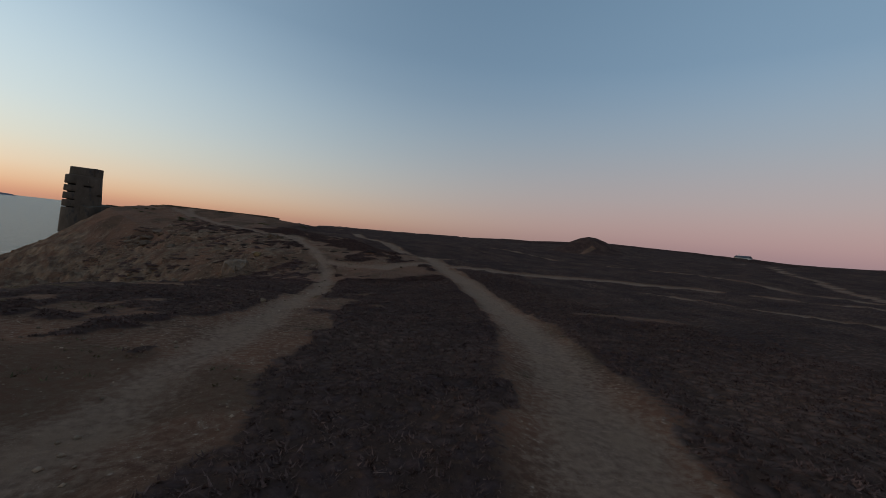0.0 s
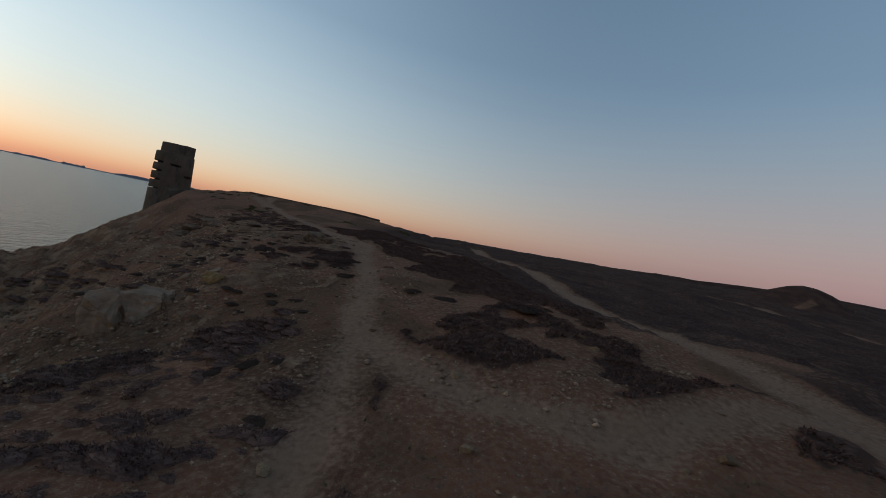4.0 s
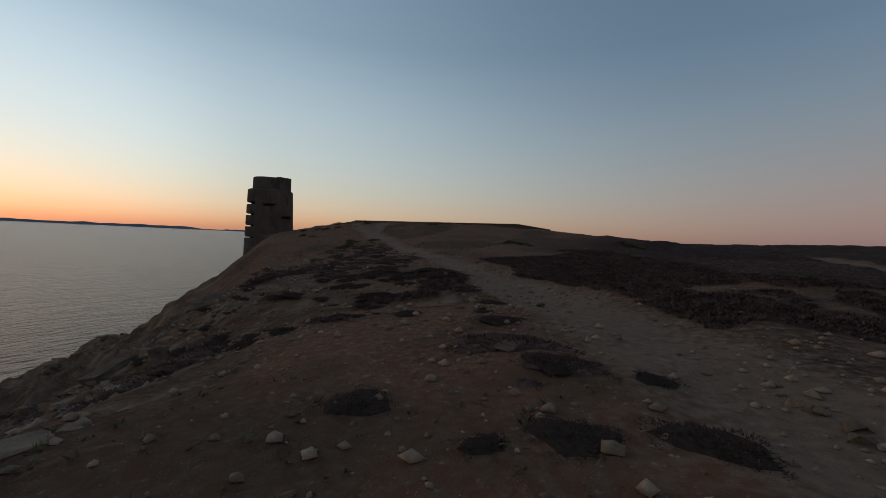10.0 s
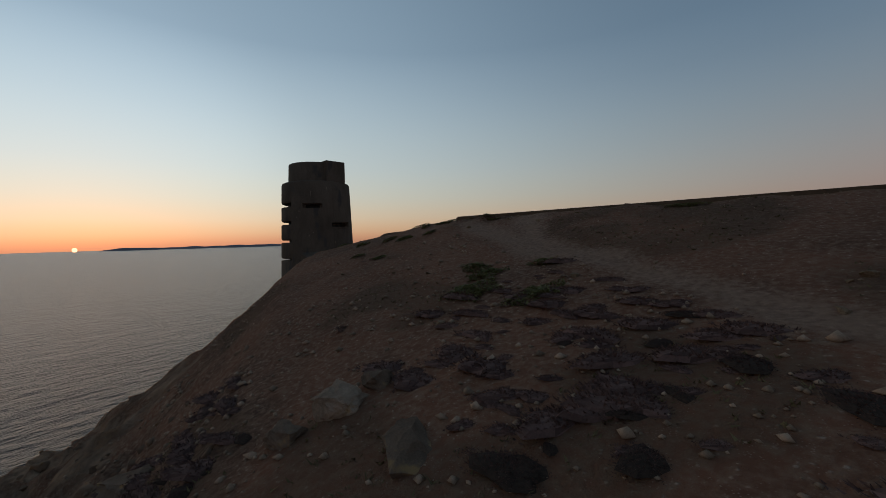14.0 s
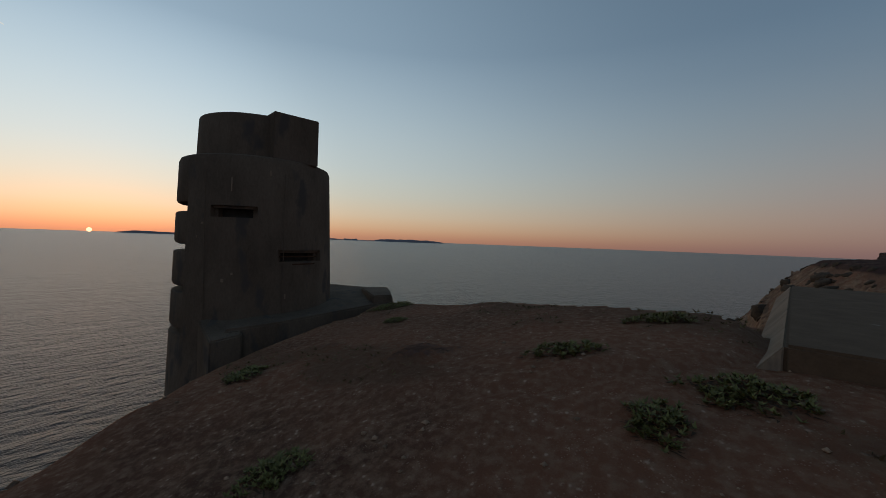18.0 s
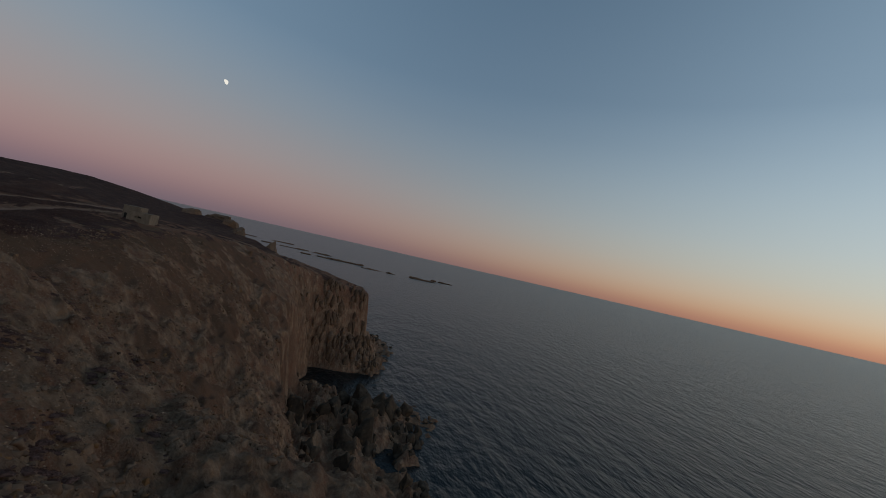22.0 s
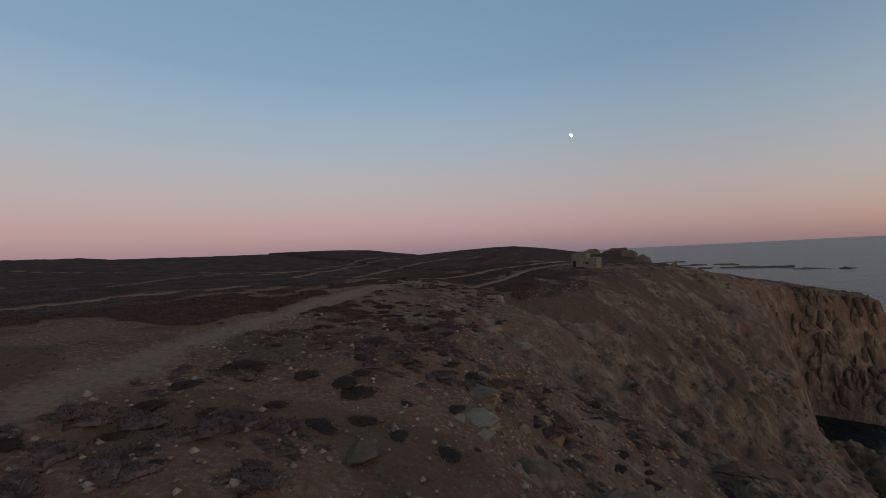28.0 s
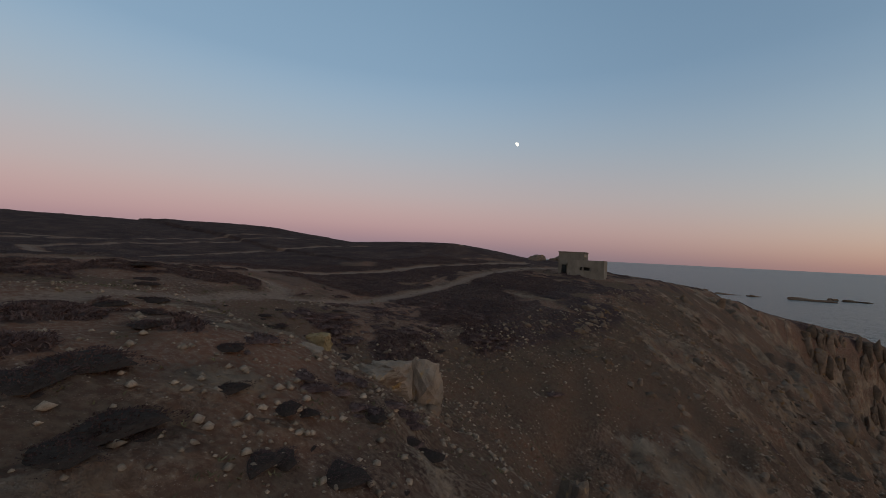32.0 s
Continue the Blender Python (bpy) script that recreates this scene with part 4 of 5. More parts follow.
rock("brow_boulder", -57.5, 122.6, 0.75, 0.6, 0.6, 91, "rounded ochre boulder at the cliff brow", 20, 6, 0.1, PALE_ROCK, detail=4)
rock("brow_boulder", -57.2, 123.7, 0.5, 0.45, 0.4, 92, "grey boulder at the cliff brow", 50, 6, 0.1, detail=4)
rock("brow_boulder", -58.1, 121.4, 0.6, 0.45, 0.4, 93, "small grey boulder half sunk in soil", 10, 3, 0.1, detail=4)
rock("brow_ledge", -59.4, 116.4, 2.3, 1.3, 0.9, 94, "jutting grey and ochre rock ledge at the brow", 62, 6, 0.1, detail=4)
rock("brow_ledge", -58.4, 112.6, 2.0, 1.2, 1.2, 95, "jointed grey rock ledge below the brow", 70, 10, 0.1, detail=4)
rock("brow_ledge", -61.4, 113.6, 1.6, 1.4, 1.3, 96, "jointed grey rock ledge below the brow", 20, 12, 0.1, detail=4)
rock("rock_shard", -30.4, 63.2, 0.5, 0.6, 2.0, 41, "pale upright shard of rock on the slope", 25, 16, 0.0, detail=4)
rock("rock_shard", -29.2, 65.8, 0.7, 0.6, 1.6, 43, "dark upright shard of rock on the slope", 60, -10, 0.0, detail=4)
for k, (x, y, s) in enumerate([(-58.5, 118.5, 1.3), (-61.5, 117.0, 1.7), (-60.0, 115.0, 1.0), (-64.5, 118.0, 1.5), (-56.5, 116.2, 0.9), (-66.5, 120.5, 1.2), (-54.2, 121.8, 0.8), (-52.0, 113.2, 1.0),
                               (-45.5, 104.0, 1.0), (-48.5, 106.2, 0.8), (-42.0, 99.4, 0.9), (-40.4, 96.6, 0.7), (-39.0, 103.0, 0.6), (-46.0, 99.5, 1.2)]):
    rock("ledge_rock", x, y, 1.2 * s, 0.8 * s, 0.6 * s, 50 + k, "angular ochre-grey ledge rock at the cliff brow", 30 + 47 * k, 8, 0.2, group="ledge rocks", detail=3)


def crag_field(name, count, area, seed, smin, smax, label, want, fine=2, tall=(0.5, 0.95), sink=0.35, packed=-0.1, material=None):
    """Angular rocks of a cliff face, joined."""
    rnd = random.Random(seed)
    variants = []
    for k in range(7):
        bm = boulder(seed * 7 + k, 1.0, 0.75, 1.0, 0.25, 8, fine, 0.0)
        bm.verts.ensure_lookup_table()
        variants.append((np.array([v.co[:] for v in bm.verts]), np.array([[w.index for w in f.verts] for f in bm.faces])))
        bm.free()
    gen = np.random.RandomState(seed)
    x, y = gen.uniform(area[0], area[2], count * 6), gen.uniform(area[1], area[3], count * 6)
    _, down, inland, out = survey(x, y)
    clump = fbm(x, y, 14.0, seed + 3, 3)
    ok = want(down, out) & (clump > packed)
    x, y = x[ok][:count], y[ok][:count]
    z = many_z(x, y)
    V, F, base = [], [], 0
    for k in range(len(x)):
        v, f = variants[k % 7]
        s = smin + (smax - smin) * rnd.random() ** 2.2
        m = np.array(Euler((rnd.uniform(-0.5, 0.5), rnd.uniform(-0.5, 0.5), rnd.uniform(0, 6.3))).to_matrix()) * s
        w = v @ m.T
        w[:, 2] *= rnd.uniform(*tall)
        V.append(w + (x[k], y[k], z[k] - sink * s))
        F.append(f + base)
        base += len(v)
    V, F = np.concatenate(V), np.concatenate(F)
    me = bpy.data.meshes.new(name)
    me.vertices.add(len(V))
    me.vertices.foreach_set("co", V.ravel().astype(np.float32))
    me.loops.add(F.size)
    me.loops.foreach_set("vertex_index", F.ravel().astype(np.int32))
    me.polygons.add(len(F))
    me.polygons.foreach_set("loop_start", np.arange(0, F.size, 3, dtype=np.int32))
    me.update(calc_edges=True)
    me.materials.append(material or CRAG_MAT)
    return tagged(new(name, me), label, "rocks", kind="stuff")


# dark tone raised to paint in sun-side light on the west slope
CRAG_MAT = island_tint(shade("cliff_rock", (0.095, 0.056, 0.037), (0.240, 0.146, 0.095), 0.92, 0.9, 0.6, 0.1, 8.0, ((0.177, 0.090, 0.041), 0.7, 0.58)), 0.3)
crag_field("slope_rocks", 6000, (-75, 20, -14, 128), 5, 0.05, 0.34, "angular ochre and grey rocks jutting from the cliff slope", lambda d, o: (d > 0.005) & (d < 0.5) & (o < 0.1), 1, packed=0.04)
crag_field("cove_pillars", 240, (-124, -108, -62, -82), 21, 0.9, 2.6, "tall jointed pillars of the cliff over the cove", lambda d, o: (d > 0.03) & (o < 2), 2, (1.7, 3.0), 0.5, -1.0)
crag_field("foot_rocks", 90, (-124, -34, -72, 30), 23, 1.6, 4.6, "dark rocks at the foot of the cliff beside the cove", lambda d, o: (d > 0.1) & (o < 3), 3, (1.1, 2.2), 0.45, -1.0, WET_ROCK)
crag_field("cliff_crags", 620, (-130, -190, -20, 10), 9, 0.5, 2.3, "large craggy rocks of the southern cliffs", lambda d, o: (d > 0.03) & (d < 1.0) & (o < 4), 2, (0.7, 1.7), 0.55, 0.08)
crag_field("promontory_crags", 600, (-230, 85, -96, 180), 11, 0.25, 1.3, "craggy rocks on the promontory below the tower", lambda d, o: (d > 0.3) & (d < 1.0) & (o < 5))
crag_field("northern_crags", 500, (-140, 180, 0, 420), 13, 1.0, 4.5, "craggy rocks of the northern headland", lambda d, o: (d > 0.02) & (d < 1.0) & (o < 4), material=WET_ROCK)
crag_field("shore_rocks", 500, (-190, -190, -60, 140), 15, 0.8, 3.4, "dark wet rocks along the shore", lambda d, o: (o > 0.01) & (o < 14), material=WET_ROCK)
crag_field("slope_outcrops", 3400, (-84, 0, -14, 122), 19, 0.16, 0.8, "broken ribs of rock standing out of the cliff slope", lambda d, o: (d > 0.015) & (d < 0.6) & (o < 0.1), 2, (0.45, 0.9), 0.45, 0.12)

# ---- plants ----
def heather_mesh(seed, blades=1100):
    gen = np.random.RandomState(seed)
    a, u = gen.uniform(0, 2 * np.pi, blades), 1.12 * np.sqrt(gen.uniform(0, 1, blades))
    edge = 1 + 0.26 * np.sin(a * 3 + seed) + 0.16 * np.sin(a * 7 + 2 * seed) + gen.normal(0, 0.07, blades)
    base = np.stack([u * np.cos(a) * edge, u * np.sin(a) * edge, 0.42 * np.sqrt(np.clip(1 - u * u, 0, 1)) - 0.06], 1)
    lean = np.stack([np.cos(a) * u * 0.7, np.sin(a) * u * 0.7, np.full(blades, 1.0)], 1) + gen.normal(0, 0.3, (blades, 3))
    lean /= np.linalg.norm(lean, axis=1)[:, None]
    h = gen.uniform(0.05, 0.16, blades)[:, None]
    side = np.cross(lean, gen.normal(0, 1, (blades, 3)))
    side /= np.linalg.norm(side, axis=1)[:, None]
    w = gen.uniform(0.012, 0.03, blades)[:, None]
    tufts = np.stack([base - side * w, base + side * w, base + lean * h], 1)
    rings, cap = 10, []
    for r0, r1 in ((1.0, 0.8), (0.8, 0.5), (0.5, 0.0)):
        for k in range(rings):
            b0, b1 = 2 * np.pi * k / rings, 2 * np.pi * (k + 1) / rings
            p = [np.array([r * np.cos(b) * (1 + 0.22 * np.sin(b * 3 + seed)), r * np.sin(b) * (1 + 0.22 * np.sin(b * 3 + seed)), 0.42 * math.sqrt(max(0, 1 - r * r)) - 0.08]) for r, b in ((r0, b0), (r0, b1), (r1, b1), (r1, b0))]
            cap += [[p[0], p[1], p[2]], [p[0], p[2], p[3]]]
    return tri_mesh("foliage", tufts, HEATHER_MAT), tri_mesh("woody_base", np.array(cap), HEATHER_BASE_MAT)


HEATHERS = [heather_mesh(s) for s in range(5)]


def plant_bush(x, y, z, s, k, flatness=0.42):
    ob = new("heather_bush")
    ob.empty_display_size = 0.2
    ob.matrix_world = Matrix.LocRotScale((x, y, z), Euler((0, 0, k * 1.7)), (s, s * (0.75 + 0.08 * (k % 5)), s * flatness))
    for name, me in zip(("foliage", "woody_base"), HEATHERS[k % 5]):
        new(name, me).parent = ob
    return tagged(ob, "low dark brown heather bush on stony ground", "bush", "heather bushes")


known = [(-12.3, 74, 0.8), (-7.2, 72.5, 0.75), (-5.0, 71.6, 0.75), (-0.6, 70.2, 1.0), (-46.2, 121.9, 1.1), (-45.4, 114.3, 1.1), (-50.2, 119.1, 0.9),
         (-23.7, 88.0, 0.9), (-23.9, 86.4, 0.8), (-19.2, 89.6, 0.45), (-17.6, 86.0, 0.7), (-41.2, 118.0, 0.8), (-38.4, 112.0, 0.6)]
# beside the wide path
known += [(-23.5, 94.0, 0.6), (-26.7, 94.1, 0.55), (-26.4, 100.0, 0.7), (-27.3, 101.1, 0.5), (-24.4, 93.5, 0.35), (-24.3, 96.4, 0.55), (-22.8, 96.6, 0.4), (-22.1, 94.5, 0.7), (-35.1, 109.3, 0.6), (-39.3, 103.2, 0.8), (-37.6, 99.3, 0.6), (-29.5, 100.5, 0.4),
          (-39.7, 107.2, 0.7), (-35.9, 105.6, 0.75), (-39.9, 99.2, 0.45), (-40.4, 102.0, 0.4), (-32.9, 99.6, 0.5), (-33.0, 89.5, 0.6), (-38.0, 107.4, 0.55), (-33.1, 103.3, 0.95), (-40.7, 96.4, 0.5), (-37.6, 105.1, 0.5), (-31.4, 105.6, 0.9)]
known += [(-35.1, 107.8, 0.55), (-34.2, 109.6, 0.6), (-32.8, 108.8, 0.6), (-34.0, 107.2, 0.5), (-37.0, 108.0, 0.55), (-36.1, 106.5, 0.4), (-36.2, 109.0, 0.5), (-37.3, 106.4, 0.45), (-38.4, 107.3, 0.5), (-41.2, 108.6, 0.7), (-32.9, 111.2, 0.7), (-35.1, 111.6, 0.6),
          (-35.7, 107.4, 0.35), (-37.6, 106.0, 0.4), (-40.7, 114.6, 0.8), (-43.5, 111.6, 0.7), (-14.3, 80.3, 0.7), (-12.0, 74.5, 0.3), (-16.0, 83.6, 0.7), (-14.0, 76.1, 0.7), (-15.7, 75.5, 0.6), (-18.7, 76.6, 0.6), (-20.7, 80.7, 0.6)]
# towards the tower, and above the standing rock
known += [(-49.3, 119.0, 0.75), (-50.3, 122.4, 0.55), (-52.2, 121.8, 0.65), (-53.6, 119.9, 0.5), (-48.6, 117.7, 0.6), (-50.7, 105.1, 0.8), (-50.7, 112.3, 0.6), (-40.4, 112.2, 0.6), (-50.5, 95.4, 0.7), (-52.8, 116.0, 0.5), (-43.4, 119.1, 0.55), (-52.8, 126.2, 0.35),
          (-21.3, 79.0, 1.15), (-22.0, 80.0, 0.9), (-23.9, 79.3, 0.95), (-24.5, 80.2, 0.7), (-23.2, 76.6, 0.6), (-24.3, 75.0, 0.4), (-24.5, 72.5, 0.6), (-25.6, 77.3, 0.55), (-26.3, 75.7, 0.7), (-14.6, 78.3, 0.8), (-25.5, 71.8, 0.45), (-21.0, 75.4, 0.6), (-18.9, 76.6, 0.4)]
gen = np.random.RandomState(77)
bx, by = gen.uniform(-66, -4, 6000), gen.uniform(58, 138, 6000)
_, bdown, binl, _ = survey(bx, by)
bd = near_tracks(bx, by)
bclump = fbm(bx, by, 7.0, 301, 3)
left_of = to_line(bx, by, TRACKS[0][1])[1] < 0
keep = (bdown < 0.16) & (binl < 26) & (bd > 0.5) & left_of & (bclump > 0.12) & (np.hypot(bx + 74, by - 146) > 24)
bx, by = bx[keep][:190], by[keep][:190]
bs = gen.uniform(0.2, 0.7, len(bx)) ** 1.2
for k, (x, y, s) in enumerate(known + list(zip(bx, by, bs))):
    plant_bush(x, y, bare_z(x, y) - 0.03, s, k)


# smaller cushions past those that stand out singly, joined
gen = np.random.RandomState(79)
cx, cy = gen.uniform(-76, 2, 12000), gen.uniform(48, 140, 12000)
_, cdown, cinl, _ = survey(cx, cy)
cclump = fbm(cx, cy, 6.0, 303, 3) + 0.4 * fbm(cx, cy, 17.0, 305, 2)
keep = (cdown < 0.35) & (cinl < 22) & (near_tracks(cx, cy) > 0.4) & (to_line(cx, cy, TRACKS[0][1])[1] < 0) & (cclump > 0.1 + 0.8 * cdown) & (np.hypot(cx + 74, cy - 146) > 22)
cx, cy = cx[keep][:1000], cy[keep][:1000]
cz = many_z(cx, cy)
small = []
for k in range(5):
    cap = np.array([v.co[:] for v in HEATHERS[k][1].vertices]).reshape(-1, 3, 3)
    fol = np.array([v.co[:] for v in HEATHERS[k][0].vertices]).reshape(-1, 3, 3)[:330]
    small.append(np.concatenate([cap, (fol - fol.mean(1, keepdims=True)) * 1.6 + fol.mean(1, keepdims=True)]))
pieces = []
for k in range(len(cx)):
    s, a = 0.18 + 0.5 * gen.rand() ** 1.6, gen.uniform(-0.5, 0.9)
    r = np.array([[math.cos(a), -math.sin(a), 0], [math.sin(a), math.cos(a), 0], [0, 0, 1]]) * s * np.array([1.35, 0.75, 0.7])
    pieces.append(small[k % 5] @ r.T + (cx[k], cy[k], cz[k] - 0.02))
tagged(new("heather_cushions", tri_mesh("heather_cushions", np.concatenate(pieces), HEATH_STUFF_MAT)), "many low dark heather cushions dotted over stony ground", "heather", kind="stuff")


def tuft_field(name, n, area, seed, size, material, label, category, want, blades=5):
    """Stems and leaves over an area, joined: a few blades at each place."""
    g = np.random.RandomState(seed)
    x, y = g.uniform(area[0], area[2], n * 5), g.uniform(area[1], area[3], n * 5)
    z, mk = relief(x, y)
    ok = want(x, y, mk)
    x, y, z = x[ok][:n], y[ok][:n], z[ok][:n]
    m = len(x)
    out = []
    for b in range(blades):
        root = np.stack([x, y, z], 1) + np.concatenate([g.normal(0, size * 0.45, (m, 2)), np.full((m, 1), -0.02)], 1)
        lean = np.concatenate([g.normal(0, 0.95, (m, 2)), np.ones((m, 1))], 1)
        h = g.uniform(0.5, 1.0, (m, 1)) * size
        aa = g.uniform(0, 2 * np.pi, m)
        side = np.stack([np.cos(aa), np.sin(aa), 0 * aa], 1) * size * g.uniform(0.18, 0.36, (m, 1))
        out.append(np.stack([root - side, root + side, root + lean * h], 1))
    return tagged(new(name, tri_mesh(name, np.concatenate(out), material)), label, category, kind="stuff")


tuft_field("heath_cover", 80000, (-70, 50, 12, 140), 401, 0.13, HEATH_STUFF_MAT, "dense dark brown heather covering the heath", "heather", lambda x, y, m: (m["heath"] > 0.5) & (to_line(x, y, TRACKS[0][1])[0] < 15))
tuft_field("heath_cover_near", 45000, (-18, 0, 22, 60), 403, 0.10, HEATH_STUFF_MAT, "dense dark brown heather beside the first paths", "heather", lambda x, y, m: m["heath"] > 0.55)
tuft_field("dry_grass", 15000, (-92, 10, 20, 165), 405, 0.11, GRASS_MAT, "sparse short dry grass on bare ground", "grass", lambda x, y, m: (m["turf"] > 0.3) & (m["heath"] < 0.4) & (m["rock"] < 0.3) & (m["path"] < 0.4), 4)


def leafy_patch(x, y, rx, ry, turn, seed, label):
    """A mat of fleshy green leaves: short stems, each with a star of pointed leaves."""
    g = np.random.RandomState(seed)
    n = int(330 * rx * ry + 60)
    a, u = g.uniform(0, 2 * np.pi, n), np.sqrt(g.uniform(0, 1, n))
    edge = 1 + 0.25 * np.sin(2 * a + seed) + 0.2 * np.sin(5 * a + seed * 2)
    lx, ly = u * np.cos(a) * rx * edge, u * np.sin(a) * ry * edge
    ct, st = math.cos(radians(turn)), math.sin(radians(turn))
    px, py = x + ct * lx - st * ly, y + st * lx + ct * ly
    z0 = bare_z(x, y)
    pz = many_z(px, py) - z0 + 0.09 * np.clip(1 - u * u, 0, 1) + g.uniform(0, 0.06, n)
    c = np.stack([px - x, py - y, pz], 1)
    tris = []
    for k in range(7):
        aa = g.uniform(0, 2 * np.pi, n)
        d = np.stack([np.cos(aa), np.sin(aa), g.uniform(0.1, 1.0, n)], 1)
        side = np.stack([-np.sin(aa), np.cos(aa), 0 * aa], 1) * 0.026
        size = g.uniform(0.05, 0.11, (n, 1))
        tris.append(np.stack([c - side, c + side, c + d * size], 1))
    ob = new("ice_plant")
    ob.empty_display_size = 0.2
    ob.location = (x, y, z0)
    leaves = tagged(new("leaves", tri_mesh("leaves", np.concatenate(tris), LEAF_MAT)), kind="stuff")
    leaves.parent = ob
    aa = g.uniform(0, 2 * np.pi, n)
    run = np.stack([np.cos(aa), np.sin(aa), 0 * aa], 1) * g.uniform(0.1, 0.28, (n, 1))
    wide = np.stack([-np.sin(aa), np.cos(aa), 0 * aa], 1) * 0.03
    low = c - (0, 0, 0.05)
    stems = tagged(new("stem_mat", tri_mesh("stem_mat", np.stack([low - wide, low + wide, low + run], 1), STEM_MAT)), kind="stuff")
    stems.parent = ob
    return tagged(ob, label, "plant", "ice plants")


for k, (x, y, rx, ry, turn) in enumerate([(-71.2, 145.6, 0.9, 0.6, 21), (-72.2, 144.2, 0.5, 0.4, 21), (-88.4, 154.6, 1.5, 0.9, 60), (-77.4, 141.1, 0.5, 0.5, 41), (-74.4, 146.3, 0.7, 0.5, 16), (-82.7, 143.1, 0.5, 0.7, 32), (-83.7, 150.2, 0.6, 0.5, 10),
                                         (-71.0, 139.9, 0.8, 0.9, 29), (-73.4, 140.6, 0.6, 0.7, 26), (-76.1, 140.0, 0.5, 0.5, 31), (-73.1, 149.5, 0.7, 0.6, 1), (-70.0, 136.0, 0.5, 0.7, 32), (-72.6, 136.4, 0.5, 0.4, 42), (-68.9, 140.6, 0.6, 0.5, -34),
                                         (-68.1, 144.6, 0.7, 0.5, 10), (-65.0, 143.4, 0.8, 0.4, -10), (-51.5, 142.5, 1.0, 0.5, -20), (-58.4, 130.4, 1.0, 1.3, -109), (-55.3, 130.0, 1.2, 0.9, -98), (-59.0, 132.6, 1.0, 0.7, -111), (-60.2, 133.5, 0.7, 0.7, -103),
                                         (-56.6, 133.8, 0.8, 0.5, -40), (-35.4, 132.4, 1.8, 0.8, -21), (-24.0, 137.4, 2.0, 0.8, -46)]):
    leafy_patch(x, y, rx, ry, turn, 500 + k, "mat of fleshy green ice plant on bare reddish soil")


# ---- loose stones ----
def stone_mesh(seed):
    return mesh_of(boulder(seed, 1.0, 0.8, 0.6, 0.25, 7, 1, 0.2), "stone", STONE_MAT)


STONES = [stone_mesh(900 + k) for k in range(8)]
gen = np.random.RandomState(88)
sx_, sy_ = gen.uniform(-74, 6, 4000), gen.uniform(20, 146, 4000)
_, sdown, sinl, _ = survey(sx_, sy_)
sd = np.abs(near_tracks(sx_, sy_))
keep = (sdown < 0.05) & (sinl < 30) & ((sd < 2.2) | (fbm(sx_, sy_, 6.0, 311, 2) > 0.3))
line = np.linspace(0, 1, 16)
sx_, sy_ = np.concatenate([sx_[keep][:270], -21.2 + 2.2 * line + gen.normal(0, 0.15, 16)]), np.concatenate([sy_[keep][:270], 96.6 - 3.6 * line + gen.normal(0, 0.2, 16)])
sz_ = many_z(sx_, sy_)
for k in range(len(sx_)):
    s = 0.05 + 0.2 * gen.rand() ** 3
    ob = new("stone", STONES[k % 8])
    ob.matrix_world = Matrix.LocRotScale((sx_[k], sy_[k], sz_[k]), Euler((gen.uniform(-0.3, 0.3), gen.uniform(-0.3, 0.3), gen.uniform(0, 6))), (s, s, s))
    tagged(ob, "loose pale stone on bare soil", "stone", "loose stones")


def pebble_field(name, n, area, seed, smin, smax, want, label):
    g = np.random.RandomState(seed)
    x, y = g.uniform(area[0], area[2], n * 3), g.uniform(area[1], area[3], n * 3)
    z, mk = relief(x, y)
    ok = want(x, y, mk)
    x, y, z = x[ok][:n], y[ok][:n], z[ok][:n]
    n = len(x)
    v = np.array([(1, 0, 0), (-0.9, 0.1, 0), (0.1, 0.8, 0), (0, -0.85, 0.05), (0.1, 0.05, 0.65), (0, 0, -0.5)])
    f = np.array([(0, 2, 4), (2, 1, 4), (1, 3, 4), (3, 0, 4), (2, 0, 5), (1, 2, 5), (3, 1, 5), (0, 3, 5)])
    a = g.uniform(0, 6.3, n)
    s = smin + (smax - smin) * g.rand(n) ** 3
    w = v[None] * (1 + g.normal(0, 0.16, (n, 6, 1)))
    c, sn = np.cos(a)[:, None], np.sin(a)[:, None]
    w = np.stack([w[..., 0] * c - w[..., 1] * sn, w[..., 0] * sn + w[..., 1] * c, w[..., 2]], 2) * s[:, None, None]
    w = w + np.stack([x, y, z + 0.15 * s], 1)[:, None]
    F = (f[None] + (np.arange(n) * 6)[:, None, None]).reshape(-1, 3)
    me = bpy.data.meshes.new(name)
    me.vertices.add(n * 6)
    me.vertices.foreach_set("co", w.ravel().astype(np.float32))
    me.loops.add(F.size)
    me.loops.foreach_set("vertex_index", F.ravel().astype(np.int32))
    me.polygons.add(len(F))
    me.polygons.foreach_set("loop_start", np.arange(0, F.size, 3, dtype=np.int32))
    me.update(calc_edges=True)
    me.materials.append(PEBBLE_MAT)
    return tagged(new(name, me), label, "pebbles", kind="stuff")


pebble_field("path_pebbles", 14000, (-92, 0, 20, 165), 601, 0.015, 0.09, lambda x, y, m: (m["heath"] < 0.35) & (m["rock"] < 0.6) & (fbm(x, y, 5.0, 611, 3) > -0.25), "pale pebbles strewn over soil and path")

def slope_want(x, y, m):
    d = survey(x, y)[1]
    return (d > 0.004) & (d < 0.32) & (fbm(x, y, 4.0, 615, 3) > -0.2)


pebble_field("slope_pebbles", 14000, (-80, 20, -10, 132), 605, 0.03, 0.2, slope_want, "ochre and grey stones scattered down the cliff slope")
pebble_field("path_stones", 5200, (-40, 60, 6, 120), 609, 0.04, 0.16, lambda x, y, m: (near_tracks(x, y) < 2.6) & (m["heath"] < 0.4) & (fbm(x, y, 3.0, 617, 3) > 0.0), "pale broken stones lying along the trodden path")
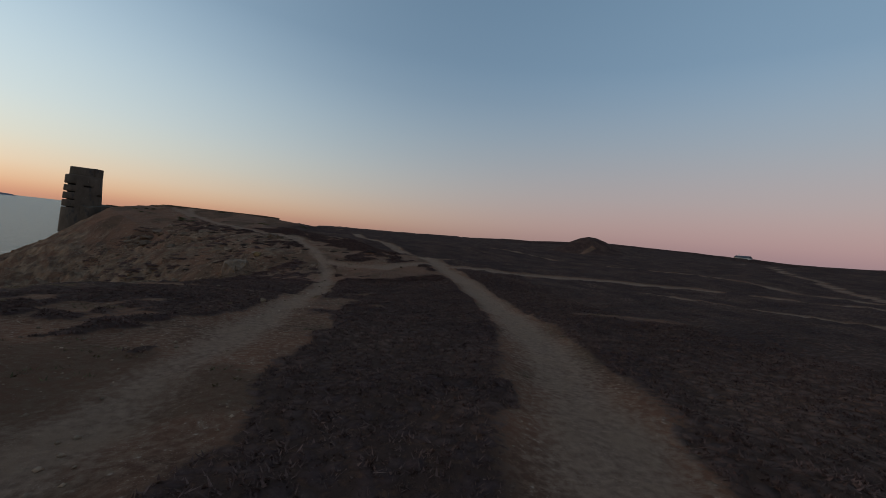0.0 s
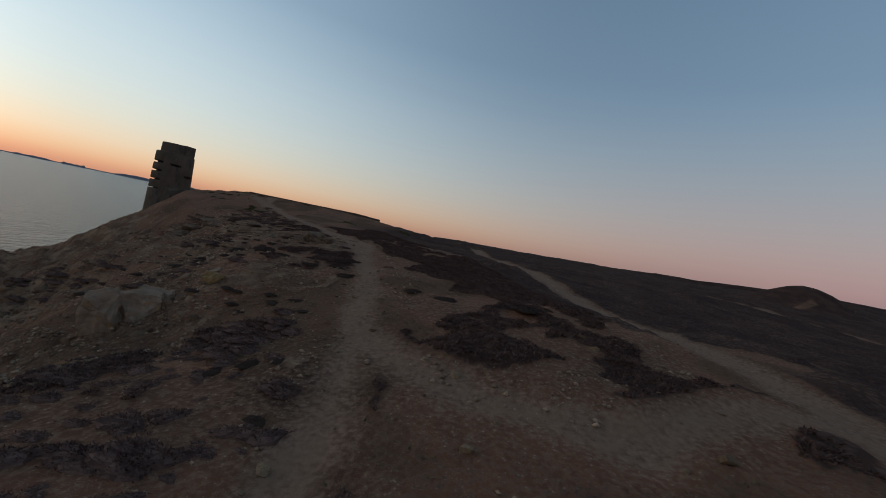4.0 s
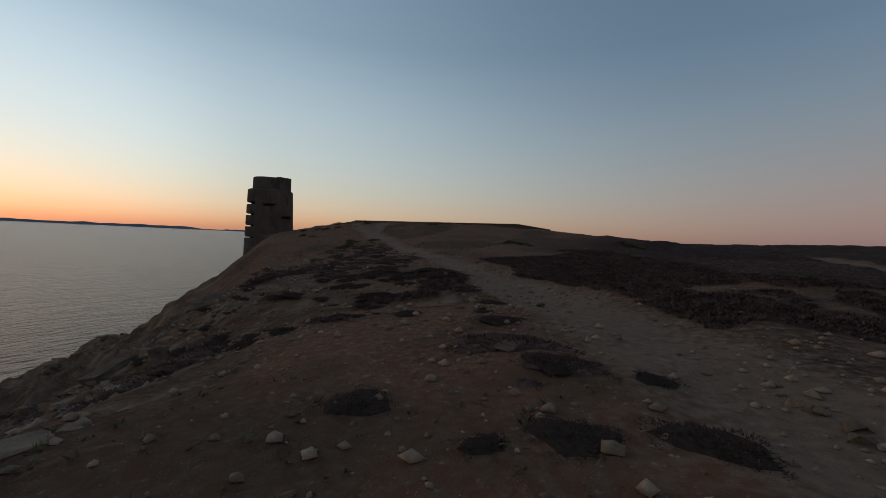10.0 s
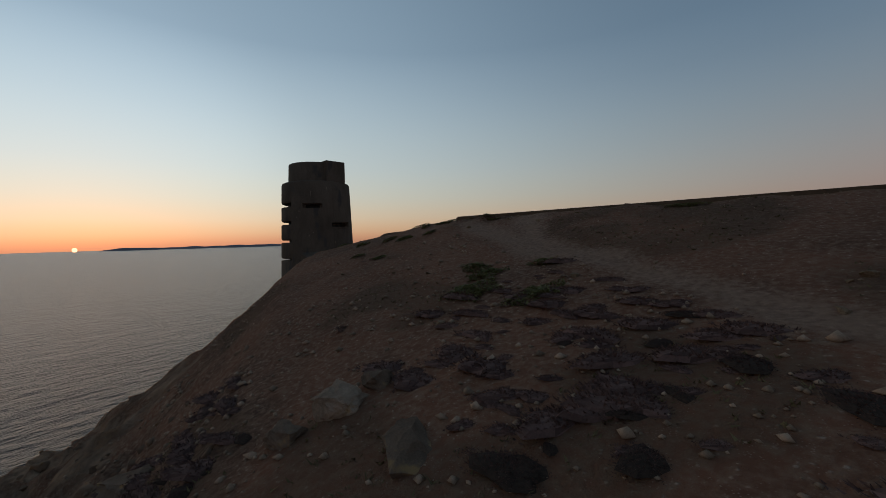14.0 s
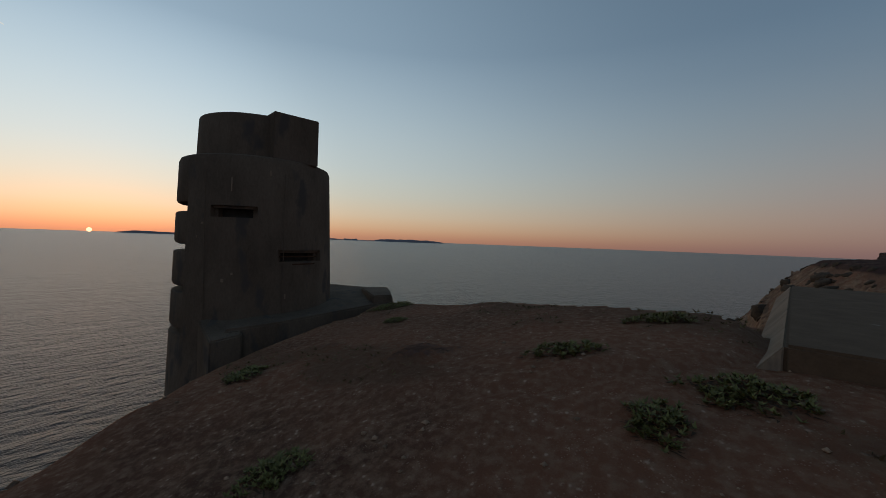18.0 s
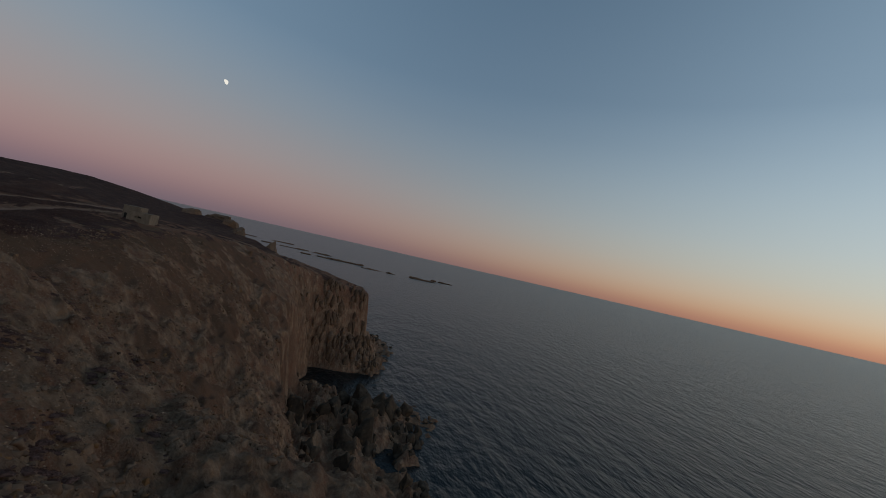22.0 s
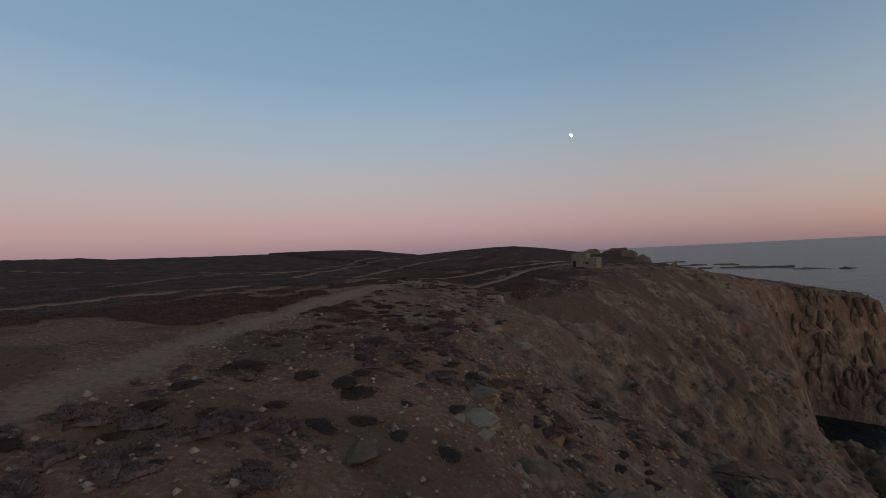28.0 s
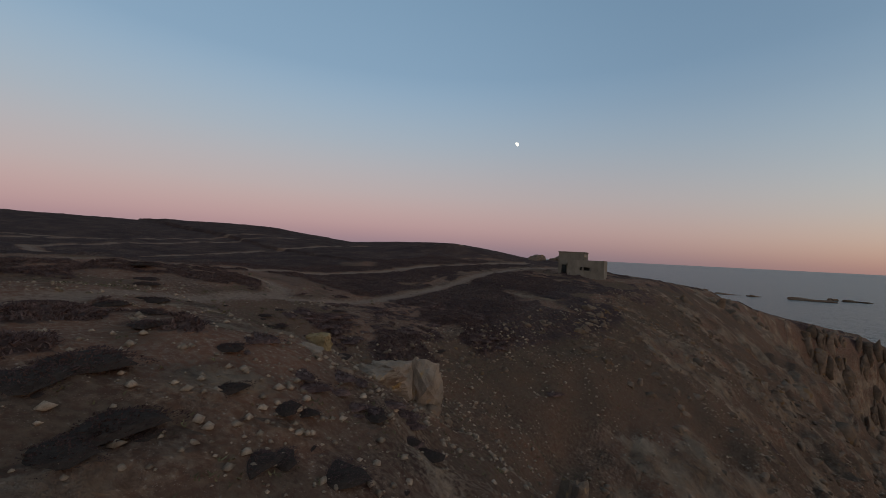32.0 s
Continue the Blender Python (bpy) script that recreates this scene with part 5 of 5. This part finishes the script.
pebble_field("brow_stones", 8000, (-68, 60, -14, 140), 607, 0.035, 0.2, lambda x, y, m: (m["heath"] < 0.4) & (m["path"] < 0.5) & (to_line(x, y, TRACKS[0][1])[1] < 0), "pale broken stones along the brow of the cliff")

# ---- far land, sea rocks and islands ----
stack = rock("sea_stack", 38, -404, 12, 11, 30, 61, "rounded dark rock stack off the end of the far cliffs", 0, 0, 0.3)
stack.location.z = 17.0
for k, (x, y, sx, sy, sz) in enumerate([(60, -272, 10, 7, 5), (48, -258, 8, 6, 5), (70, -290, 12, 7, 6), (36, -240, 8, 6, 5), (84, -262, 9, 6, 4), (20, -200, 6, 5, 4)]):
    rock("headland_rock", x, y, sx * 1.1, sy * 1.1, sz * 1.5, 70 + k, "rugged outcrop on the far headland", 20 * k, 5, 0.3, group="headland outcrops")


def reef(cx, cy, length, width, turn, seed, label):
    g = random.Random(seed)
    e = empty("reef", (cx, cy, 0), label, "reef", "reefs")
    for k in range(9):
        u = g.uniform(-0.5, 0.5)
        bm = boulder(seed + k, length * g.uniform(0.08, 0.2), width * g.uniform(0.3, 0.6), g.uniform(2.2, 6.0), detail=2)
        ob = part("reef_rock", bm, CRAG_MAT, e)
        a = radians(turn)
        ob.matrix_local = Matrix.Translation((math.cos(a) * u * length - math.sin(a) * g.uniform(-0.3, 0.3) * width, math.sin(a) * u * length + math.cos(a) * g.uniform(-0.3, 0.3) * width, -0.3)) @ pose(0, 0, 0, 0, 0, turn)


for k, (b, d, length, width) in enumerate([(-176, 1230, 170, 26), (174, 1160, 190, 24), (-171, 1400, 220, 30), (-166, 1650, 260, 30), (168, 1250, 60, 16)]):
    p = toward(b) * d
    reef(-63 + p.x, 128 + p.y, length, width, 4, 800 + 20 * k, "low dark reef rocks with surf in the bay")
for k, (b, d, s) in enumerate([(18.7, 400, 6), (15.6, 385, 7), (13.2, 405, 6), (27.9, 312, 8), (60, 190, 5), (66, 176, 4)]):
    p = toward(b) * d
    ob = new("sea_rock", mesh_of(boulder(880 + k, s, s * 0.6, s * 0.35, detail=2), "sea_rock", CRAG_MAT))
    ob.location = (-75 + p.x, 142 + p.y, -0.6)
    tagged(ob, "dark rock standing in the sea", "rock", "sea rocks")
    bm = bmesh.new()
    bmesh.ops.create_circle(bm, cap_ends=True, segments=18, radius=s * 1.35)
    for v in bm.verts:
        v.co *= 1 + 0.25 * math.sin(5 * math.atan2(v.co.y, v.co.x) + k)
        v.co.y *= 0.6
    fo = new("surf", mesh_of(bm, "surf", FOAM_MAT))
    fo.location = (-75 + p.x, 142 + p.y, 0.12)
    tagged(fo, "white surf round a rock", "surf", kind="stuff")


def island(b0, b1, height, seed):
    """A low far island between two bearings."""
    n, d = 60, 4700.0
    lift = 46.0 * ((d - 900) / 4050) ** 1.6
    V, F = [], []
    for k in range(n + 1):
        u = k / n
        p = toward(b0 + (b1 - b0) * u) * d
        top = height * (0.55 + 0.3 * noise.noise((u * 5, seed, 0)) + 0.12 * noise.noise((u * 17, seed, 3))) * min(1, 9 * u, 9 * (1 - u)) ** 0.5
        q = p.normalized() * 60
        V += [(-60 + p.x, 60 + p.y, lift - 4), (-60 + p.x + q.x * 0.5, 60 + p.y + q.y * 0.5, lift + max(top, 1)), (-60 + p.x + q.x, 60 + p.y + q.y, lift - 4)]
    for k in range(n):
        F += [(3 * k, 3 * k + 3, 3 * k + 4, 3 * k + 1), (3 * k + 1, 3 * k + 4, 3 * k + 5, 3 * k + 2)]
    tagged(new("island", raw_mesh("island", V, F, ISLAND_MAT)), "low blue-grey island far out on the horizon", "island", "far islands")


for k, (b0, b1, h) in enumerate([(77.5, 57.5, 40), (55.5, 52.5, 26), (52, 50.0, 30), (47.8, 37.8, 48), (59, 44, 14)]):
    island(b0, b1, h, 3 + k)


def far_tree(x, y, h, seed):
    g = np.random.RandomState(seed)
    t = empty("far_tree", (x, y, bare_z(x, y)), "dark wind-bent tree on the inland skyline", "tree", "far trees")
    bm = bmesh.new()
    bmesh.ops.create_cone(bm, cap_ends=True, segments=7, radius1=0.05 * h, radius2=0.02 * h, depth=0.6 * h, matrix=Matrix.Translation((0, 0, 0.3 * h)))
    part("trunk", bm, BARK_MAT, t)
    n = 420
    c = g.normal(0, 1, (n, 3))
    c = c / np.linalg.norm(c, axis=1)[:, None] * g.uniform(0.3, 1, (n, 1)) ** 0.5 * (h * 0.5, h * 0.42, h * 0.3) * (1 + 0.3 * np.sin(3 * np.arctan2(c[:, 1], c[:, 0]) + seed))[:, None] + (0, 0, 0.7 * h)
    tri = c[:, None] + g.normal(0, 0.07 * h, (n, 3, 3))
    ob = new("crown", tri_mesh("crown", tri, TREE_MAT))
    ob.parent = t


gen = np.random.RandomState(91)
for k in range(34):
    b = -70 - 62 * (k / 34.0) + gen.uniform(-1.5, 1.5)
    d = gen.uniform(560, 720)
    p = toward(b) * d
    far_tree(-70 + p.x, 130 + p.y, gen.uniform(3.5, 6.5), 930 + k)


def far_house(x, y, w, seed, turn):
    h = empty("far_house", Matrix.Translation((x, y, bare_z(x, y) - (2.6 if seed == 0 else 1.2))) @ pose(0, 0, 0, 0, 0, turn), "small white-walled house far inland", "house", "far houses")
    part("wall", box(0, 0, 1.6, w, 6, 3.8, bevel=0), WALL_MAT, h)
    bm = bmesh.new()
    a = [bm.verts.new(p) for p in ((-w / 2 - 0.3, -3.4, 3.4), (w / 2 + 0.3, -3.4, 3.4), (w / 2 + 0.3, 3.4, 3.4), (-w / 2 - 0.3, 3.4, 3.4), (-w / 2, 0, 5.6), (w / 2, 0, 5.6))]
    for f in ((0, 1, 5, 4), (2, 3, 4, 5), (1, 2, 5), (3, 0, 4), (3, 2, 1, 0)):
        bm.faces.new([a[i] for i in f])
    roof = part("roof", bm, ROOF_MAT, h)
    part("chimney", box(w * 0.3, 0, 5.9, 0.8, 0.8, 1.6, bevel=0), WALL_MAT, roof)
    for x0 in (-w * 0.28, w * 0.28):
        win = part("window", box(x0, 3.02, 1.9, 1.2, 0.1, 1.2, bevel=0), GLASS_MAT, h)
        part("sill", box(x0, 3.08, 1.25, 1.4, 0.14, 0.1, bevel=0), WALL_MAT, win)
    part("door", box(0, 3.02, 1.0, 1.0, 0.1, 2.0, bevel=0), WOOD_MAT, h)


for k, (b, d, w) in enumerate([(-64.4, 520, 15), (-72.8, 640, 12), (-82.6, 680, 13), (-84.0, 690, 10), (-85.4, 700, 12), (-91, 720, 9)]):
    p = toward(b) * d
    far_house(-80 + p.x, 138 + p.y, w, k, 100 + 9 * k)

# wire fence down the side of the far mound
fence = empty("fence", (176, 272, 0), "thin post-and-wire fence along the side of a mound", "fence")
last = None
for k in range(11):
    x, y = 172 + 2.6 * k, 268 - 3.2 * k
    z = bare_z(x, y)
    part("post", box(x - 176, y - 272, z + 0.6, 0.14, 0.14, 1.6, bevel=0), WOOD_MAT, fence)
    if last:
        for h in (0.5, 0.9, 1.25):
            a, b = Vector((last[0] - 176, last[1] - 272, last[2] + h)), Vector((x - 176, y - 272, z + h))
            bm = bmesh.new()
            q = (b - a).to_track_quat("Z", "Y").to_matrix().to_4x4()
            bmesh.ops.create_cone(bm, cap_ends=True, segments=5, radius1=0.02, radius2=0.02, depth=(b - a).length, matrix=Matrix.Translation((a + b) / 2) @ q)
            part("wire", bm, RUST, fence)
    last = (x, y, z)

# ---- in the sky: the sun's disc on the horizon, the moon, two vapour trails ----
EYE = Vector((-60, 100, 69))


def sky_mesh(name, verts, faces, material, label, category):
    return tagged(new(name, raw_mesh(name, [tuple(EYE + v) for v in verts], faces, material)), label, category, kind="structure")


def disc_points(bearing, elevation, distance, deg, lit=1.0, turn=0.0, n=36):
    c = toward(bearing, elevation) * distance
    side = Vector((math.cos(radians(bearing)), math.sin(radians(bearing)), 0))
    up = side.cross(toward(bearing, elevation))
    if up.z < 0:
        up = -up
    r = distance * math.tan(radians(deg / 2))
    pts = []
    for k in range(n):
        a = 2 * math.pi * k / n
        x, y = math.cos(a), math.sin(a)
        if x < 0:
            x *= lit
        ct, st = math.cos(radians(turn)), math.sin(radians(turn))
        pts.append(c + side * r * (x * ct - y * st) + up * r * (x * st + y * ct))
    return pts


pts = disc_points(SUN_BEARING, -0.12, 4650, 0.46)
sky_mesh("sun_disc", pts, [tuple(range(len(pts)))], glow("sun_glow", (1.0, 0.60, 0.34), 3.0), "orange sun half set on the sea horizon", "sun")
pts = disc_points(-157.35, 15.45, 4650, 0.6, 0.35, 35)
sky_mesh("moon_disc", pts, [tuple(range(len(pts)))], glow("moon_glow", (1.0, 0.96, 0.86), 1.15), "pale gibbous moon in the dusk sky", "moon")
# the trails' sunlit brightness is put in as emission
for b0, e0, b1, e1, w0, strength, col in ((88.5, 19.2, 86.3, 18.5, 0.035, 1.1, (1.0, 0.95, 0.85)), (18.2, 15.3, 17.75, 14.65, 0.03, 0.6, (0.75, 0.75, 0.8))):
    V, F = [], []
    for k in range(9):
        u = k / 8
        b, e, w = b0 + (b1 - b0) * u, e0 + (e1 - e0) * u + 0.03 * math.sin(u * 3), w0 * (0.25 + 0.75 * u)
        V += [toward(b, e - w) * 4600, toward(b, e + w) * 4600]
        if k:
            F.append((2 * k - 2, 2 * k, 2 * k + 1, 2 * k - 1))
    sky_mesh("vapour_trail", V, F, glow("vapour", col, strength), "short bright vapour trail of a far aircraft", "vapour trail")
